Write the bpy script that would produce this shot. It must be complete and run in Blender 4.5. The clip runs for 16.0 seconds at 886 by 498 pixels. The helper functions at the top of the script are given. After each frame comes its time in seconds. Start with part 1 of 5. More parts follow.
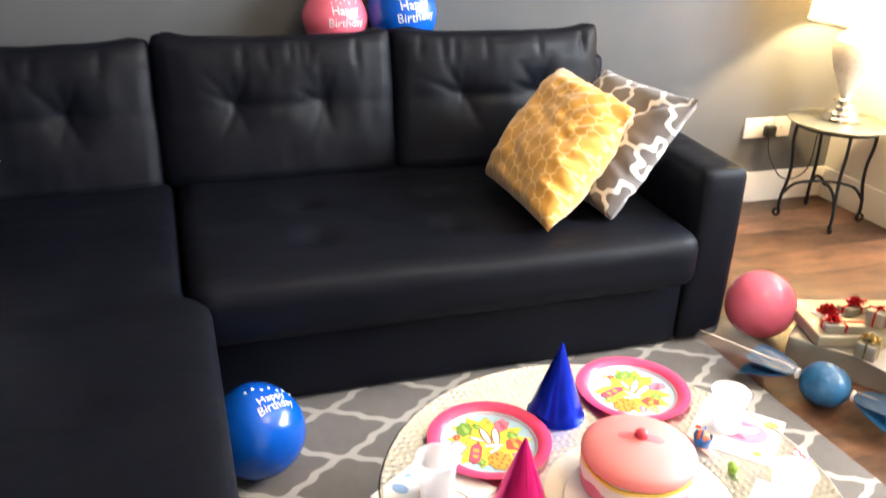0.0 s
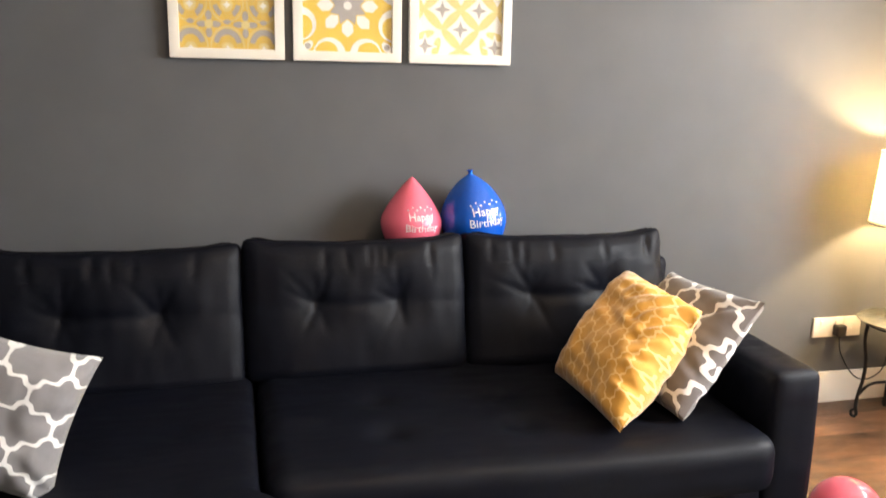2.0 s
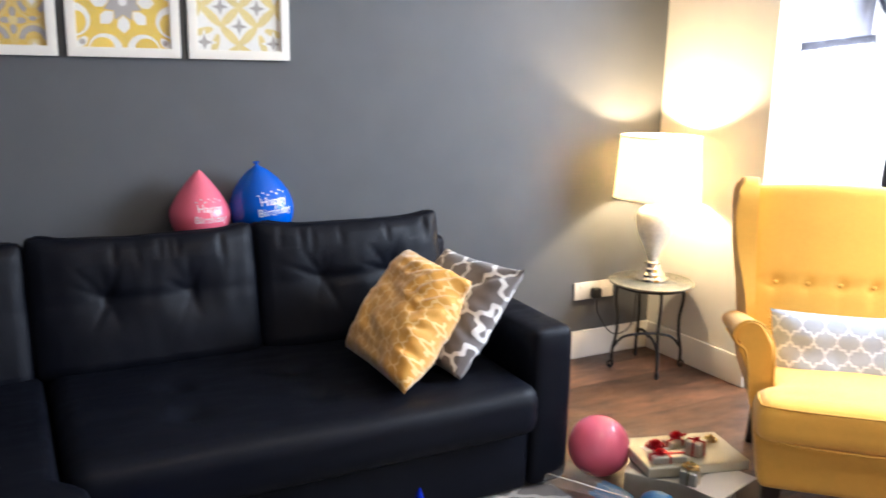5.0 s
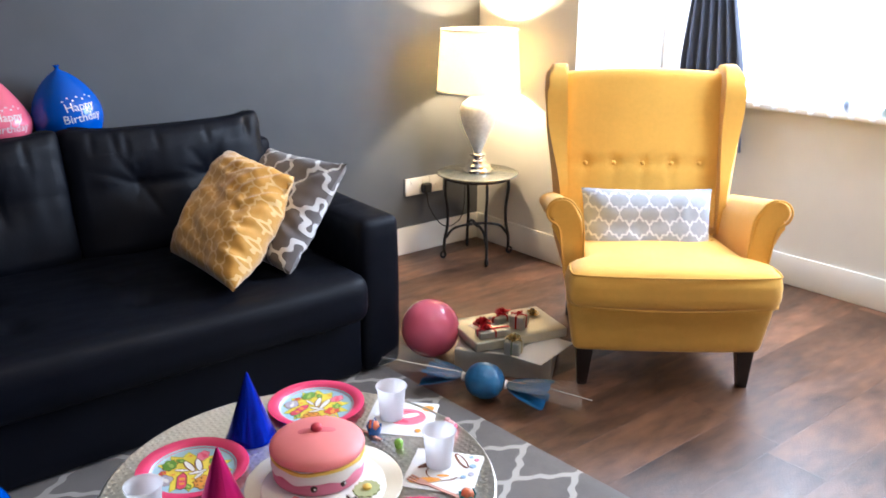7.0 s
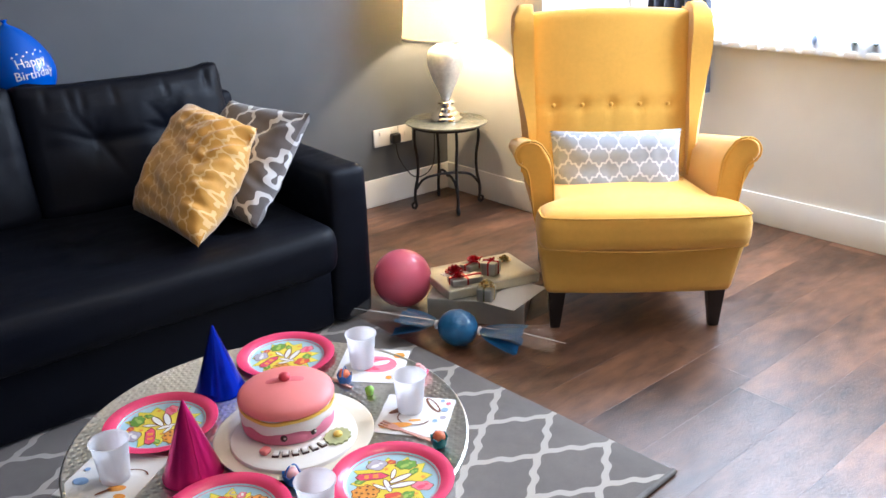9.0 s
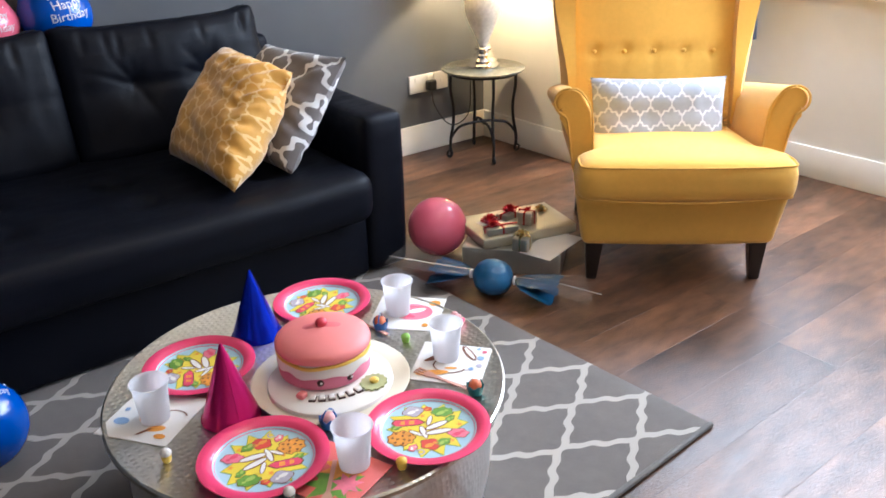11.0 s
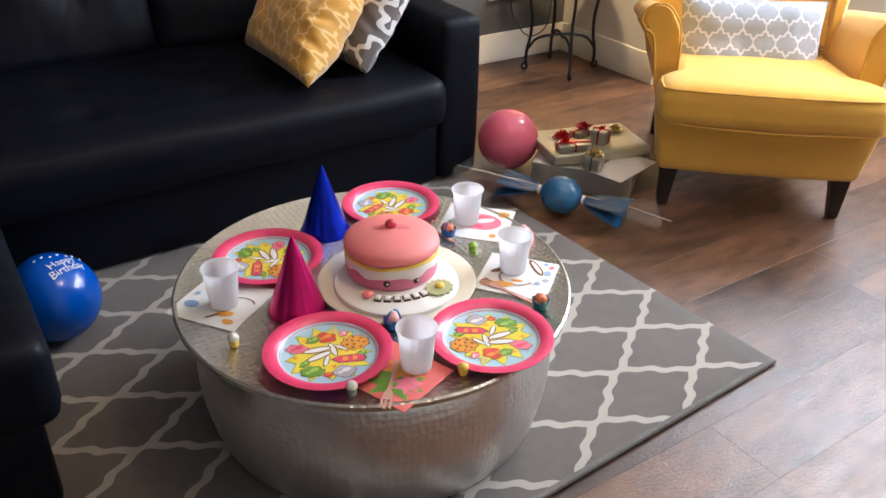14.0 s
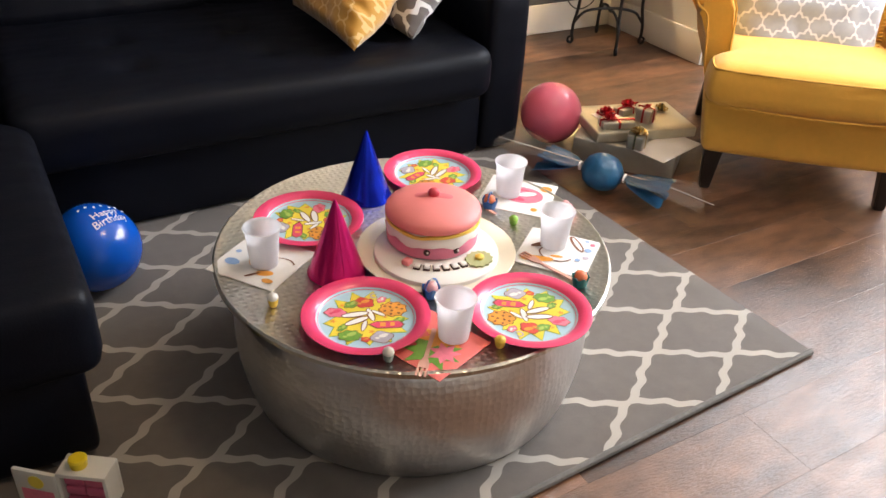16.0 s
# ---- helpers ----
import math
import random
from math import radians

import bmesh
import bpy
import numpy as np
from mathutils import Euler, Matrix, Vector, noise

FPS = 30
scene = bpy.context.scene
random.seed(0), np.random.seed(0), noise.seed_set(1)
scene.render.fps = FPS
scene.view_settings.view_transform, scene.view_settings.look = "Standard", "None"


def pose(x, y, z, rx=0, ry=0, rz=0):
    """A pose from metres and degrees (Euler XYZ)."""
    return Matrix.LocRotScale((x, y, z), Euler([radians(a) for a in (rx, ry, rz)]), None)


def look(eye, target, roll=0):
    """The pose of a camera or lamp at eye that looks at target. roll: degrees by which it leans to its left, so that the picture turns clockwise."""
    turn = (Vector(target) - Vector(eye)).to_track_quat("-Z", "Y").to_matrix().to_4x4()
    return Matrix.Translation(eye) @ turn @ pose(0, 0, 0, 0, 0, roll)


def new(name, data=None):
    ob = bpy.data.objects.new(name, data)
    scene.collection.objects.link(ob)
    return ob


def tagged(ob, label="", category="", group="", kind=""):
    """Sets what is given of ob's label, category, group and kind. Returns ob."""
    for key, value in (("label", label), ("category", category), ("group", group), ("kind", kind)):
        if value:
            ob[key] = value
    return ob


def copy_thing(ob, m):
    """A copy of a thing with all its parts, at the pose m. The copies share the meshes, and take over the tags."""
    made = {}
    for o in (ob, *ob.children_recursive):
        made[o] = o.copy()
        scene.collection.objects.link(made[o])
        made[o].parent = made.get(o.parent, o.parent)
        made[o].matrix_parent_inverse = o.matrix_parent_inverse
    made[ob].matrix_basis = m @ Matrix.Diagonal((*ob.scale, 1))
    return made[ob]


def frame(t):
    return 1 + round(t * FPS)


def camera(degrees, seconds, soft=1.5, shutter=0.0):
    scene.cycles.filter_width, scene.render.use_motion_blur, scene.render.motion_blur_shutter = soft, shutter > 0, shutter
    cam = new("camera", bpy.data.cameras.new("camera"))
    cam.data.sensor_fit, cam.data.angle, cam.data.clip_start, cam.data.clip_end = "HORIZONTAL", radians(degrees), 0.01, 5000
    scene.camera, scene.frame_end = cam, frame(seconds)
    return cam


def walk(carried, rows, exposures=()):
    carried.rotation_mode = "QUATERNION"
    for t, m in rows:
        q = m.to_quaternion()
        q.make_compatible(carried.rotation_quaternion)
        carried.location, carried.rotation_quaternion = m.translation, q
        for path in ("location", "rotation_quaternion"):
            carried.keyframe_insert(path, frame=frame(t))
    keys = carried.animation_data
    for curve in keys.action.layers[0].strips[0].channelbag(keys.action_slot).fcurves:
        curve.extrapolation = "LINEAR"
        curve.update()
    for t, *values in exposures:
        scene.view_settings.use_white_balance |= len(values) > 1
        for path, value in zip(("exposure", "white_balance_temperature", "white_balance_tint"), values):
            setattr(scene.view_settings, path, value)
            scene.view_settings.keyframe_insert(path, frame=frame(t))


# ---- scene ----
cam = camera(56.2, 16.0, shutter=0.5)
PATH = [
    (0, (-2.773, -2.848, 1.288), (-2.186, -1.124, 0.461), 2.0),
    (0.5, (-2.782, -2.868, 1.296), (-2.208, -1.087, 0.591), 1.8),
    (1, (-2.789, -2.889, 1.308), (-2.215, -1.083, 0.669), 1.8),
    (1.5, (-2.813, -2.898, 1.326), (-2.285, -1.035, 0.824), 1.5),
    (2, (-2.824, -2.903, 1.335), (-2.347, -1.002, 0.937), 1.1),
    (2.5, (-2.848, -2.904, 1.328), (-2.373, -0.982, 1.047), 0.6),
    (3, (-2.856, -2.905, 1.332), (-2.37, -0.981, 1.085), 1.1),
    (3.5, (-2.863, -2.93, 1.339), (-2.376, -1.009, 1.071), 0.3),
    (4, (-2.866, -2.972, 1.348), (-2.254, -1.099, 1.004), 1.1),
    (4.5, (-2.86, -3.043, 1.346), (-2.129, -1.218, 0.981), 1.1),
    (5, (-2.853, -3.104, 1.364), (-1.93, -1.38, 0.945), 1.0),
    (5.2, (-2.835, -3.117, 1.379), (-1.867, -1.423, 0.94), 1.2),
    (7.3, (-2.815, -3.207, 1.304), (-1.6, -1.758, 0.654), -0.4),
    (7.5, (-2.808, -3.207, 1.301), (-1.583, -1.775, 0.632), -0.7),
    (8, (-2.798, -3.213, 1.299), (-1.567, -1.792, 0.618), -0.9),
    (8.2, (-2.79, -3.213, 1.294), (-1.56, -1.796, 0.602), -0.9),
    (10.3, (-2.788, -3.197, 1.269), (-1.611, -1.769, 0.511), -2.1),
    (10.5, (-2.786, -3.197, 1.268), (-1.616, -1.775, 0.488), -1.9),
    (11, (-2.787, -3.183, 1.263), (-1.664, -1.75, 0.436), -1.5),
    (11.5, (-2.794, -3.171, 1.255), (-1.711, -1.737, 0.377), -0.7),
    (12, (-2.804, -3.164, 1.254), (-1.749, -1.726, 0.349), -0.1),
    (12.5, (-2.804, -3.164, 1.251), (-1.753, -1.737, 0.323), 0.3),
    (13, (-2.8, -3.159, 1.248), (-1.761, -1.732, 0.305), 0.6),
    (13.5, (-2.803, -3.154, 1.244), (-1.808, -1.722, 0.264), 1.2),
    (14, (-2.807, -3.15, 1.24), (-1.845, -1.715, 0.232), 1.2),
    (14.5, (-2.812, -3.143, 1.237), (-1.873, -1.714, 0.199), 2.0),
    (15, (-2.814, -3.14, 1.235), (-1.892, -1.711, 0.183), 2.6),
    (15.5, (-2.821, -3.135, 1.233), (-1.91, -1.706, 0.171), 3.3),
    (16, (-2.825, -3.131, 1.235), (-1.938, -1.693, 0.164), 3.2),
]
EXPOSURES = [
    (0.0, 1.12, 6500, 11), (0.5, 0.83, 6650, 11), (1.0, 0.77, 6500, 10), (2.5, 0.74, 7150, 15), (3.5, 0.52, 6950, 15), (4.5, 0.3, 6150, 12), (5.2, 0.32, 5650, 13),
    (7.5, -0.09, 5450, 13), (10.5, -0.04, 5500, 12), (12.5, -0.12, 5900, 12), (14.0, -0.19, 6000, 13), (15.0, -0.09, 6350, 14), (16.0, 0.0, 6550, 14),
]
walk(cam, [(t, look(eye, target, roll)) for t, eye, target, roll in PATH], EXPOSURES)

# ---- world and lights ----
world = bpy.data.worlds.new("sky")
scene.world = world
world.use_nodes = True
sky = world.node_tree.nodes.new("ShaderNodeTexSky")
sky.sky_type, sky.sun_disc = "NISHITA", False
sky.sun_elevation, sky.sun_rotation = radians(40), radians(60)
world.node_tree.links.new(sky.outputs[0], world.node_tree.nodes["Background"].inputs[0])
world.node_tree.nodes["Background"].inputs[1].default_value = 0.15


def lamp(name, kind, m, energy, colour, **more):
    data = bpy.data.lights.new(name, kind)
    data.energy, data.color = energy, colour
    for key, value in more.items():
        setattr(data, key, value)
    ob = new(name, data)
    ob.matrix_world = m
    return ob


DAY = (0.88, 0.95, 1.0)
lamp("bay_daylight", "AREA", look((0.60, -2.0, 1.5), (-0.9, -2.0, 0.43)), 202, DAY, shape="RECTANGLE", size=2.2, size_y=1.3)
lamp("bay_side_daylight", "AREA", look((0.32, -0.62, 1.5), (0.32, -2.0, 1.2)), 30, DAY, shape="RECTANGLE", size=0.45, size_y=1.3)
lamp("ceiling_bulb_light", "POINT", pose(-1.75, -2.42, 2.20), 22, (1.0, 0.72, 0.42), shadow_soft_size=0.05)
lamp("bulb_light", "POINT", pose(-0.223, -0.253, 0.97), 50, (1.0, 0.73, 0.38), shadow_soft_size=0.035)


# ---- materials ----
def material(name, colour, rough=0.5, metal=0.0, var=0.12, scale=12.0, bump=0.0, bump_scale=None, coat=0.0, spec=0.5, transmission=0.0, sheen=0.0, stretch=None, shuffle=False):
    m = bpy.data.materials.new(name)
    m.use_nodes = True
    t = m.node_tree
    b = t.nodes["Principled BSDF"]
    b.inputs["Roughness"].default_value = rough
    b.inputs["Metallic"].default_value = metal
    b.inputs["Coat Weight"].default_value = coat
    b.inputs["Specular IOR Level"].default_value = spec
    b.inputs["Transmission Weight"].default_value = transmission
    b.inputs["Sheen Weight"].default_value = sheen
    co = t.nodes.new("ShaderNodeTexCoord")
    source = co.outputs["Object"]
    if shuffle:
        info = t.nodes.new("ShaderNodeObjectInfo")
        far = t.nodes.new("ShaderNodeVectorMath")
        far.operation = "SCALE"
        far.inputs[0].default_value = (37.0, 61.0, 13.0)
        t.links.new(info.outputs["Random"], far.inputs["Scale"])
        off = t.nodes.new("ShaderNodeVectorMath")
        t.links.new(source, off.inputs[0])
        t.links.new(far.outputs[0], off.inputs[1])
        source = off.outputs[0]
    if stretch:
        mp = t.nodes.new("ShaderNodeMapping")
        mp.inputs["Scale"].default_value = stretch
        t.links.new(source, mp.inputs[0])
        source = mp.outputs[0]
    n1 = t.nodes.new("ShaderNodeTexNoise")
    n1.inputs["Scale"].default_value = scale
    n1.inputs["Detail"].default_value = 5
    n2 = t.nodes.new("ShaderNodeTexNoise")
    n2.inputs["Scale"].default_value = scale * 0.17
    for n in (n1, n2):
        t.links.new(source, n.inputs["Vector"])
    add = t.nodes.new("ShaderNodeMath")
    add.operation = "ADD"
    t.links.new(n1.outputs[0], add.inputs[0])
    t.links.new(n2.outputs[0], add.inputs[1])
    ramp = t.nodes.new("ShaderNodeMapRange")
    ramp.inputs[1].default_value, ramp.inputs[2].default_value = 0.6, 1.4
    ramp.inputs[3].default_value, ramp.inputs[4].default_value = 1 - var, 1 + var
    t.links.new(add.outputs[0], ramp.inputs[0])
    mul = t.nodes.new("ShaderNodeVectorMath")
    mul.operation = "SCALE"
    mul.inputs[0].default_value = colour
    t.links.new(ramp.outputs[0], mul.inputs["Scale"])
    t.links.new(mul.outputs[0], b.inputs["Base Color"])
    if bump:
        n3 = t.nodes.new("ShaderNodeTexNoise")
        n3.inputs["Scale"].default_value = bump_scale or scale * 6
        n3.inputs["Detail"].default_value = 4
        t.links.new(source, n3.inputs["Vector"])
        bp = t.nodes.new("ShaderNodeBump")
        bp.inputs["Strength"].default_value = bump
        bp.inputs["Distance"].default_value = 0.004
        t.links.new(n3.outputs[0], bp.inputs["Height"])
        t.links.new(bp.outputs[0], b.inputs["Normal"])
    return m


def maths(t, op, a, b=None, c=None):
    n = t.nodes.new("ShaderNodeMath")
    n.operation = op
    for i, v in enumerate((a, b, c)):
        if v is None:
            continue
        if isinstance(v, (int, float)):
            n.inputs[i].default_value = v
        else:
            t.links.new(v, n.inputs[i])
    return n.outputs[0]


def trellis(name, ground, line, basis, axes="XY", width=0.07, wobble=0.07, turns=1.0, sharp=0.0, shift=(0.0, 0.0), rough=0.9, bump=0.25, sheen=0.3):
    """Woven lattice: two families of wavy lines, p and q whole numbers in the given basis."""
    m = material(name, ground, rough, var=0.12, scale=40, bump=bump, bump_scale=500, sheen=sheen, spec=0.2)
    t = m.node_tree
    b = t.nodes["Principled BSDF"]
    co = t.nodes.new("ShaderNodeTexCoord")
    sep = t.nodes.new("ShaderNodeSeparateXYZ")
    t.links.new(co.outputs["Object"], sep.inputs[0])
    x, y = sep.outputs[axes[0]], sep.outputs[axes[1]]
    p = maths(t, "ADD", maths(t, "MULTIPLY_ADD", x, basis[0], shift[0]), maths(t, "MULTIPLY", y, basis[1]))
    q = maths(t, "ADD", maths(t, "MULTIPLY_ADD", x, basis[2], shift[1]), maths(t, "MULTIPLY", y, basis[3]))
    lines = []
    for u, v in ((p, q), (q, p)):
        wave = maths(t, "MULTIPLY", maths(t, "SINE", maths(t, "MULTIPLY", v, 2 * math.pi * turns)), wobble)
        third = maths(t, "MULTIPLY", maths(t, "SINE", maths(t, "MULTIPLY", v, 6 * math.pi * turns)), wobble * sharp)
        wave = maths(t, "ADD", wave, third)
        f = maths(t, "FRACT", maths(t, "ADD", u, wave))
        d = maths(t, "ABSOLUTE", maths(t, "SUBTRACT", f, 0.5))
        lines.append(maths(t, "GREATER_THAN", d, 0.5 - width))
    on = maths(t, "MAXIMUM", lines[0], lines[1])
    mix = t.nodes.new("ShaderNodeMix")
    mix.data_type = "RGBA"
    t.links.new(on, mix.inputs[0])
    t.links.new(b.inputs["Base Color"].links[0].from_socket, mix.inputs[6])
    mix.inputs[7].default_value = (*line, 1)
    t.links.new(mix.outputs[2], b.inputs["Base Color"])
    return m


def see_through(name, colour, share, rough=0.5):
    """Thin cloth or film: part lets light pass straight, part scatters it through."""
    m = bpy.data.materials.new(name)
    m.use_nodes = True
    t = m.node_tree
    t.nodes.remove(t.nodes["Principled BSDF"])
    d, tr, cl = (t.nodes.new("ShaderNodeBsdf" + k) for k in ("Diffuse", "Translucent", "Transparent"))
    no = t.nodes.new("ShaderNodeTexNoise")
    no.inputs["Scale"].default_value = 60
    ramp = t.nodes.new("ShaderNodeMapRange")
    ramp.inputs[3].default_value, ramp.inputs[4].default_value = 0.85, 1.1
    t.links.new(no.outputs[0], ramp.inputs[0])
    sc = t.nodes.new("ShaderNodeVectorMath")
    sc.operation = "SCALE"
    sc.inputs[0].default_value = colour
    t.links.new(ramp.outputs[0], sc.inputs["Scale"])
    for n in (d, tr):
        t.links.new(sc.outputs[0], n.inputs[0])
    a, c = t.nodes.new("ShaderNodeMixShader"), t.nodes.new("ShaderNodeMixShader")
    a.inputs[0].default_value, c.inputs[0].default_value = 0.68, share
    t.links.new(d.outputs[0], a.inputs[1])
    t.links.new(tr.outputs[0], a.inputs[2])
    t.links.new(a.outputs[0], c.inputs[1])
    t.links.new(cl.outputs[0], c.inputs[2])
    t.links.new(c.outputs[0], t.nodes["Material Output"].inputs[0])
    return m


def glass(name, colour=(1, 1, 1), rough=0.0, share=0.85):
    """Clear film or pane: mostly straight through, with a glossy skin."""
    m = bpy.data.materials.new(name)
    m.use_nodes = True
    t = m.node_tree
    t.nodes.remove(t.nodes["Principled BSDF"])
    g, c = t.nodes.new("ShaderNodeBsdfGlossy"), t.nodes.new("ShaderNodeBsdfTransparent")
    g.inputs["Roughness"].default_value = rough
    c.inputs[0].default_value = (*colour, 1)
    mix = t.nodes.new("ShaderNodeMixShader")
    mix.inputs[0].default_value = share
    t.links.new(g.outputs[0], mix.inputs[1])
    t.links.new(c.outputs[0], mix.inputs[2])
    t.links.new(mix.outputs[0], t.nodes["Material Output"].inputs[0])
    return m


def random_tone(m, spread):
    """Each object of this material a little lighter or darker."""
    t = m.node_tree
    b = t.nodes["Principled BSDF"]
    old = b.inputs["Base Color"].links[0].from_socket
    info = t.nodes.new("ShaderNodeObjectInfo")
    r = t.nodes.new("ShaderNodeMapRange")
    r.inputs[3].default_value, r.inputs[4].default_value = 1 - spread, 1 + spread
    t.links.new(info.outputs["Random"], r.inputs[0])
    s = t.nodes.new("ShaderNodeVectorMath")
    s.operation = "SCALE"
    t.links.new(old, s.inputs[0])
    t.links.new(r.outputs[0], s.inputs["Scale"])
    t.links.new(s.outputs[0], b.inputs["Base Color"])
    return m


def patchy(m, lo, hi, scale):
    """Gloss that comes and goes in small patches."""
    t = m.node_tree
    co = t.nodes.new("ShaderNodeTexCoord")
    mp = t.nodes.new("ShaderNodeMapping")
    mp.inputs["Scale"].default_value = (1.0, 3.0, 3.0)
    n = t.nodes.new("ShaderNodeTexNoise")
    n.inputs["Scale"].default_value, n.inputs["Detail"].default_value = scale, 6
    r = t.nodes.new("ShaderNodeMapRange")
    r.inputs[1].default_value, r.inputs[2].default_value = 0.35, 0.65
    r.inputs[3].default_value, r.inputs[4].default_value = lo, hi
    t.links.new(co.outputs["Object"], mp.inputs[0])
    t.links.new(mp.outputs[0], n.inputs["Vector"])
    t.links.new(n.outputs[0], r.inputs[0])
    t.links.new(r.outputs[0], t.nodes["Principled BSDF"].inputs["Roughness"])
    return m


GREY_PAINT = material("grey_wall_paint", (0.104, 0.107, 0.114), 0.62, var=0.09, scale=5, bump=0.10, bump_scale=260, spec=0.22)
CREAM_PAINT = material("cream_wall_paint", (0.70, 0.67, 0.605), 0.6, var=0.04, scale=8, bump=0.08, bump_scale=240)
WHITE_GLOSS = material("white_gloss_paint", (0.78, 0.75, 0.68), 0.3, var=0.04, scale=14)
CEILING = material("ceiling_paint", (0.8, 0.79, 0.76), 0.8, var=0.03, scale=6)
PLANK = random_tone(material("oak_vinyl_plank", (0.114, 0.053, 0.027), 0.40, var=0.85, scale=11, bump=0.32, bump_scale=85, stretch=(1.0, 2.6, 2.6), shuffle=True), 0.36)
GROUT = material("plank_joint", (0.15, 0.11, 0.085), 0.5)
LEATHER = material("black_leather", (0.0026, 0.0034, 0.0074), 0.5, var=0.25, scale=9, bump=0.16, bump_scale=240, spec=0.155)
YELLOW = material("yellow_wool_cloth", (0.76, 0.42, 0.07), 0.9, var=0.05, scale=60, bump=0.35, bump_scale=700, sheen=0.25, spec=0.15)
DARK_WOOD = material("dark_stained_wood", (0.014, 0.01, 0.009), 0.35, var=0.3, scale=30)
IRON = material("black_wrought_iron", (0.012, 0.011, 0.011), 0.5, metal=0.4, var=0.3, scale=60, bump=0.3)
HAMMERED = material("hammered_aluminium", (0.80, 0.79, 0.78), 0.36, metal=1.0, var=0.08, scale=30)
PLASTIC = material("white_plastic", (0.75, 0.72, 0.66), 0.35, var=0.03)
BLACK_PLASTIC = material("black_plastic", (0.012, 0.012, 0.012), 0.4)
SILVER = material("silver_gilt", (0.75, 0.73, 0.7), 0.12, metal=1.0, var=0.05)
CRACKLE = material("crackled_silver_glass", (0.70, 0.69, 0.64), 0.30, metal=0.30, var=0.2, scale=70, bump=0.1)
CREAM_SHADE = see_through("cream_lampshade_cloth", (0.86, 0.78, 0.62), 0.0)
NET = see_through("white_net_cloth", (0.9, 0.9, 0.92), 0.45)
CURTAIN = material("slate_curtain_cloth", (0.036, 0.044, 0.072), 0.75, var=0.2, scale=50, bump=0.3, bump_scale=400, sheen=0.3)
PANE = glass("window_pane", share=0.93)

patchy(PLANK, 0.31, 0.41, 7)
patchy(LEATHER, 0.44, 0.58, 7)


def dimples(m, radius, strength):
    """Round hammer marks."""
    t = m.node_tree
    v = t.nodes.new("ShaderNodeTexVoronoi")
    v.inputs["Scale"].default_value = 1 / radius
    v.inputs["Randomness"].default_value = 0.45
    co = t.nodes.new("ShaderNodeTexCoord")
    t.links.new(co.outputs["Object"], v.inputs["Vector"])
    bp = t.nodes.new("ShaderNodeBump")
    bp.inputs["Strength"].default_value, bp.inputs["Distance"].default_value = strength, 0.004
    t.links.new(v.outputs["Distance"], bp.inputs["Height"])
    t.links.new(bp.outputs[0], t.nodes["Principled BSDF"].inputs["Normal"])
    return m


def studs(m, pitch, strength):
    """Rows of small raised hammer dots on a flat sheet."""
    t = m.node_tree
    v = t.nodes.new("ShaderNodeTexVoronoi")
    v.voronoi_dimensions = "2D"
    v.inputs["Scale"].default_value = 1 / pitch
    v.inputs["Randomness"].default_value = 0.28
    co = t.nodes.new("ShaderNodeTexCoord")
    t.links.new(co.outputs["Object"], v.inputs["Vector"])
    r = t.nodes.new("ShaderNodeMapRange")
    r.interpolation_type = "SMOOTHSTEP"
    r.inputs[1].default_value, r.inputs[2].default_value = 0.12, 0.42
    r.inputs[3].default_value, r.inputs[4].default_value = 1.0, 0.0
    t.links.new(v.outputs["Distance"], r.inputs[0])
    bp = t.nodes.new("ShaderNodeBump")
    bp.inputs["Strength"].default_value, bp.inputs["Distance"].default_value = strength, 0.002
    t.links.new(r.outputs[0], bp.inputs["Height"])
    t.links.new(bp.outputs[0], t.nodes["Principled BSDF"].inputs["Normal"])
    return m


dimples(HAMMERED, 0.013, 0.24)


# ---- mesh helpers ----
def part(name, bm, mat, parent=None, label="", at=None, sharp=40):
    me = bpy.data.meshes.new(name)
    bmesh.ops.recalc_face_normals(bm, faces=bm.faces)
    bm.to_mesh(me)
    bm.free()
    me.shade_smooth()
    me.set_sharp_from_angle(angle=radians(sharp))
    me.materials.append(mat)
    ob = new(name, me)
    ob.parent = parent
    if at is not None:
        ob.matrix_basis = at
    if label:
        ob["label"] = label
    return ob


def thing(name, m, label, category, group="", kind=""):
    ob = new(name)
    ob.empty_display_size = 0.05
    ob.matrix_basis = m
    return tagged(ob, label, category, group, kind)


def solo(name, bm, mat, m, label, category, group="", kind="", sharp=40):
    return tagged(part(name, bm, mat, None, "", m, sharp), label, category, group, kind)


def box(lo, hi, bevel=0.0, bm=None):
    bm = bm or bmesh.new()
    c = [(a + b) / 2 for a, b in zip(lo, hi)]
    s = [b - a for a, b in zip(lo, hi)]
    made = bmesh.ops.create_cube(bm, size=1, matrix=Matrix.Translation(c) @ Matrix.Diagonal((*s, 1)))
    if bevel:
        edges = list({e for v in made["verts"] for e in v.link_edges})
        bmesh.ops.bevel(bm, geom=edges, offset=bevel, segments=2, affect="EDGES", profile=0.6)
    return bm


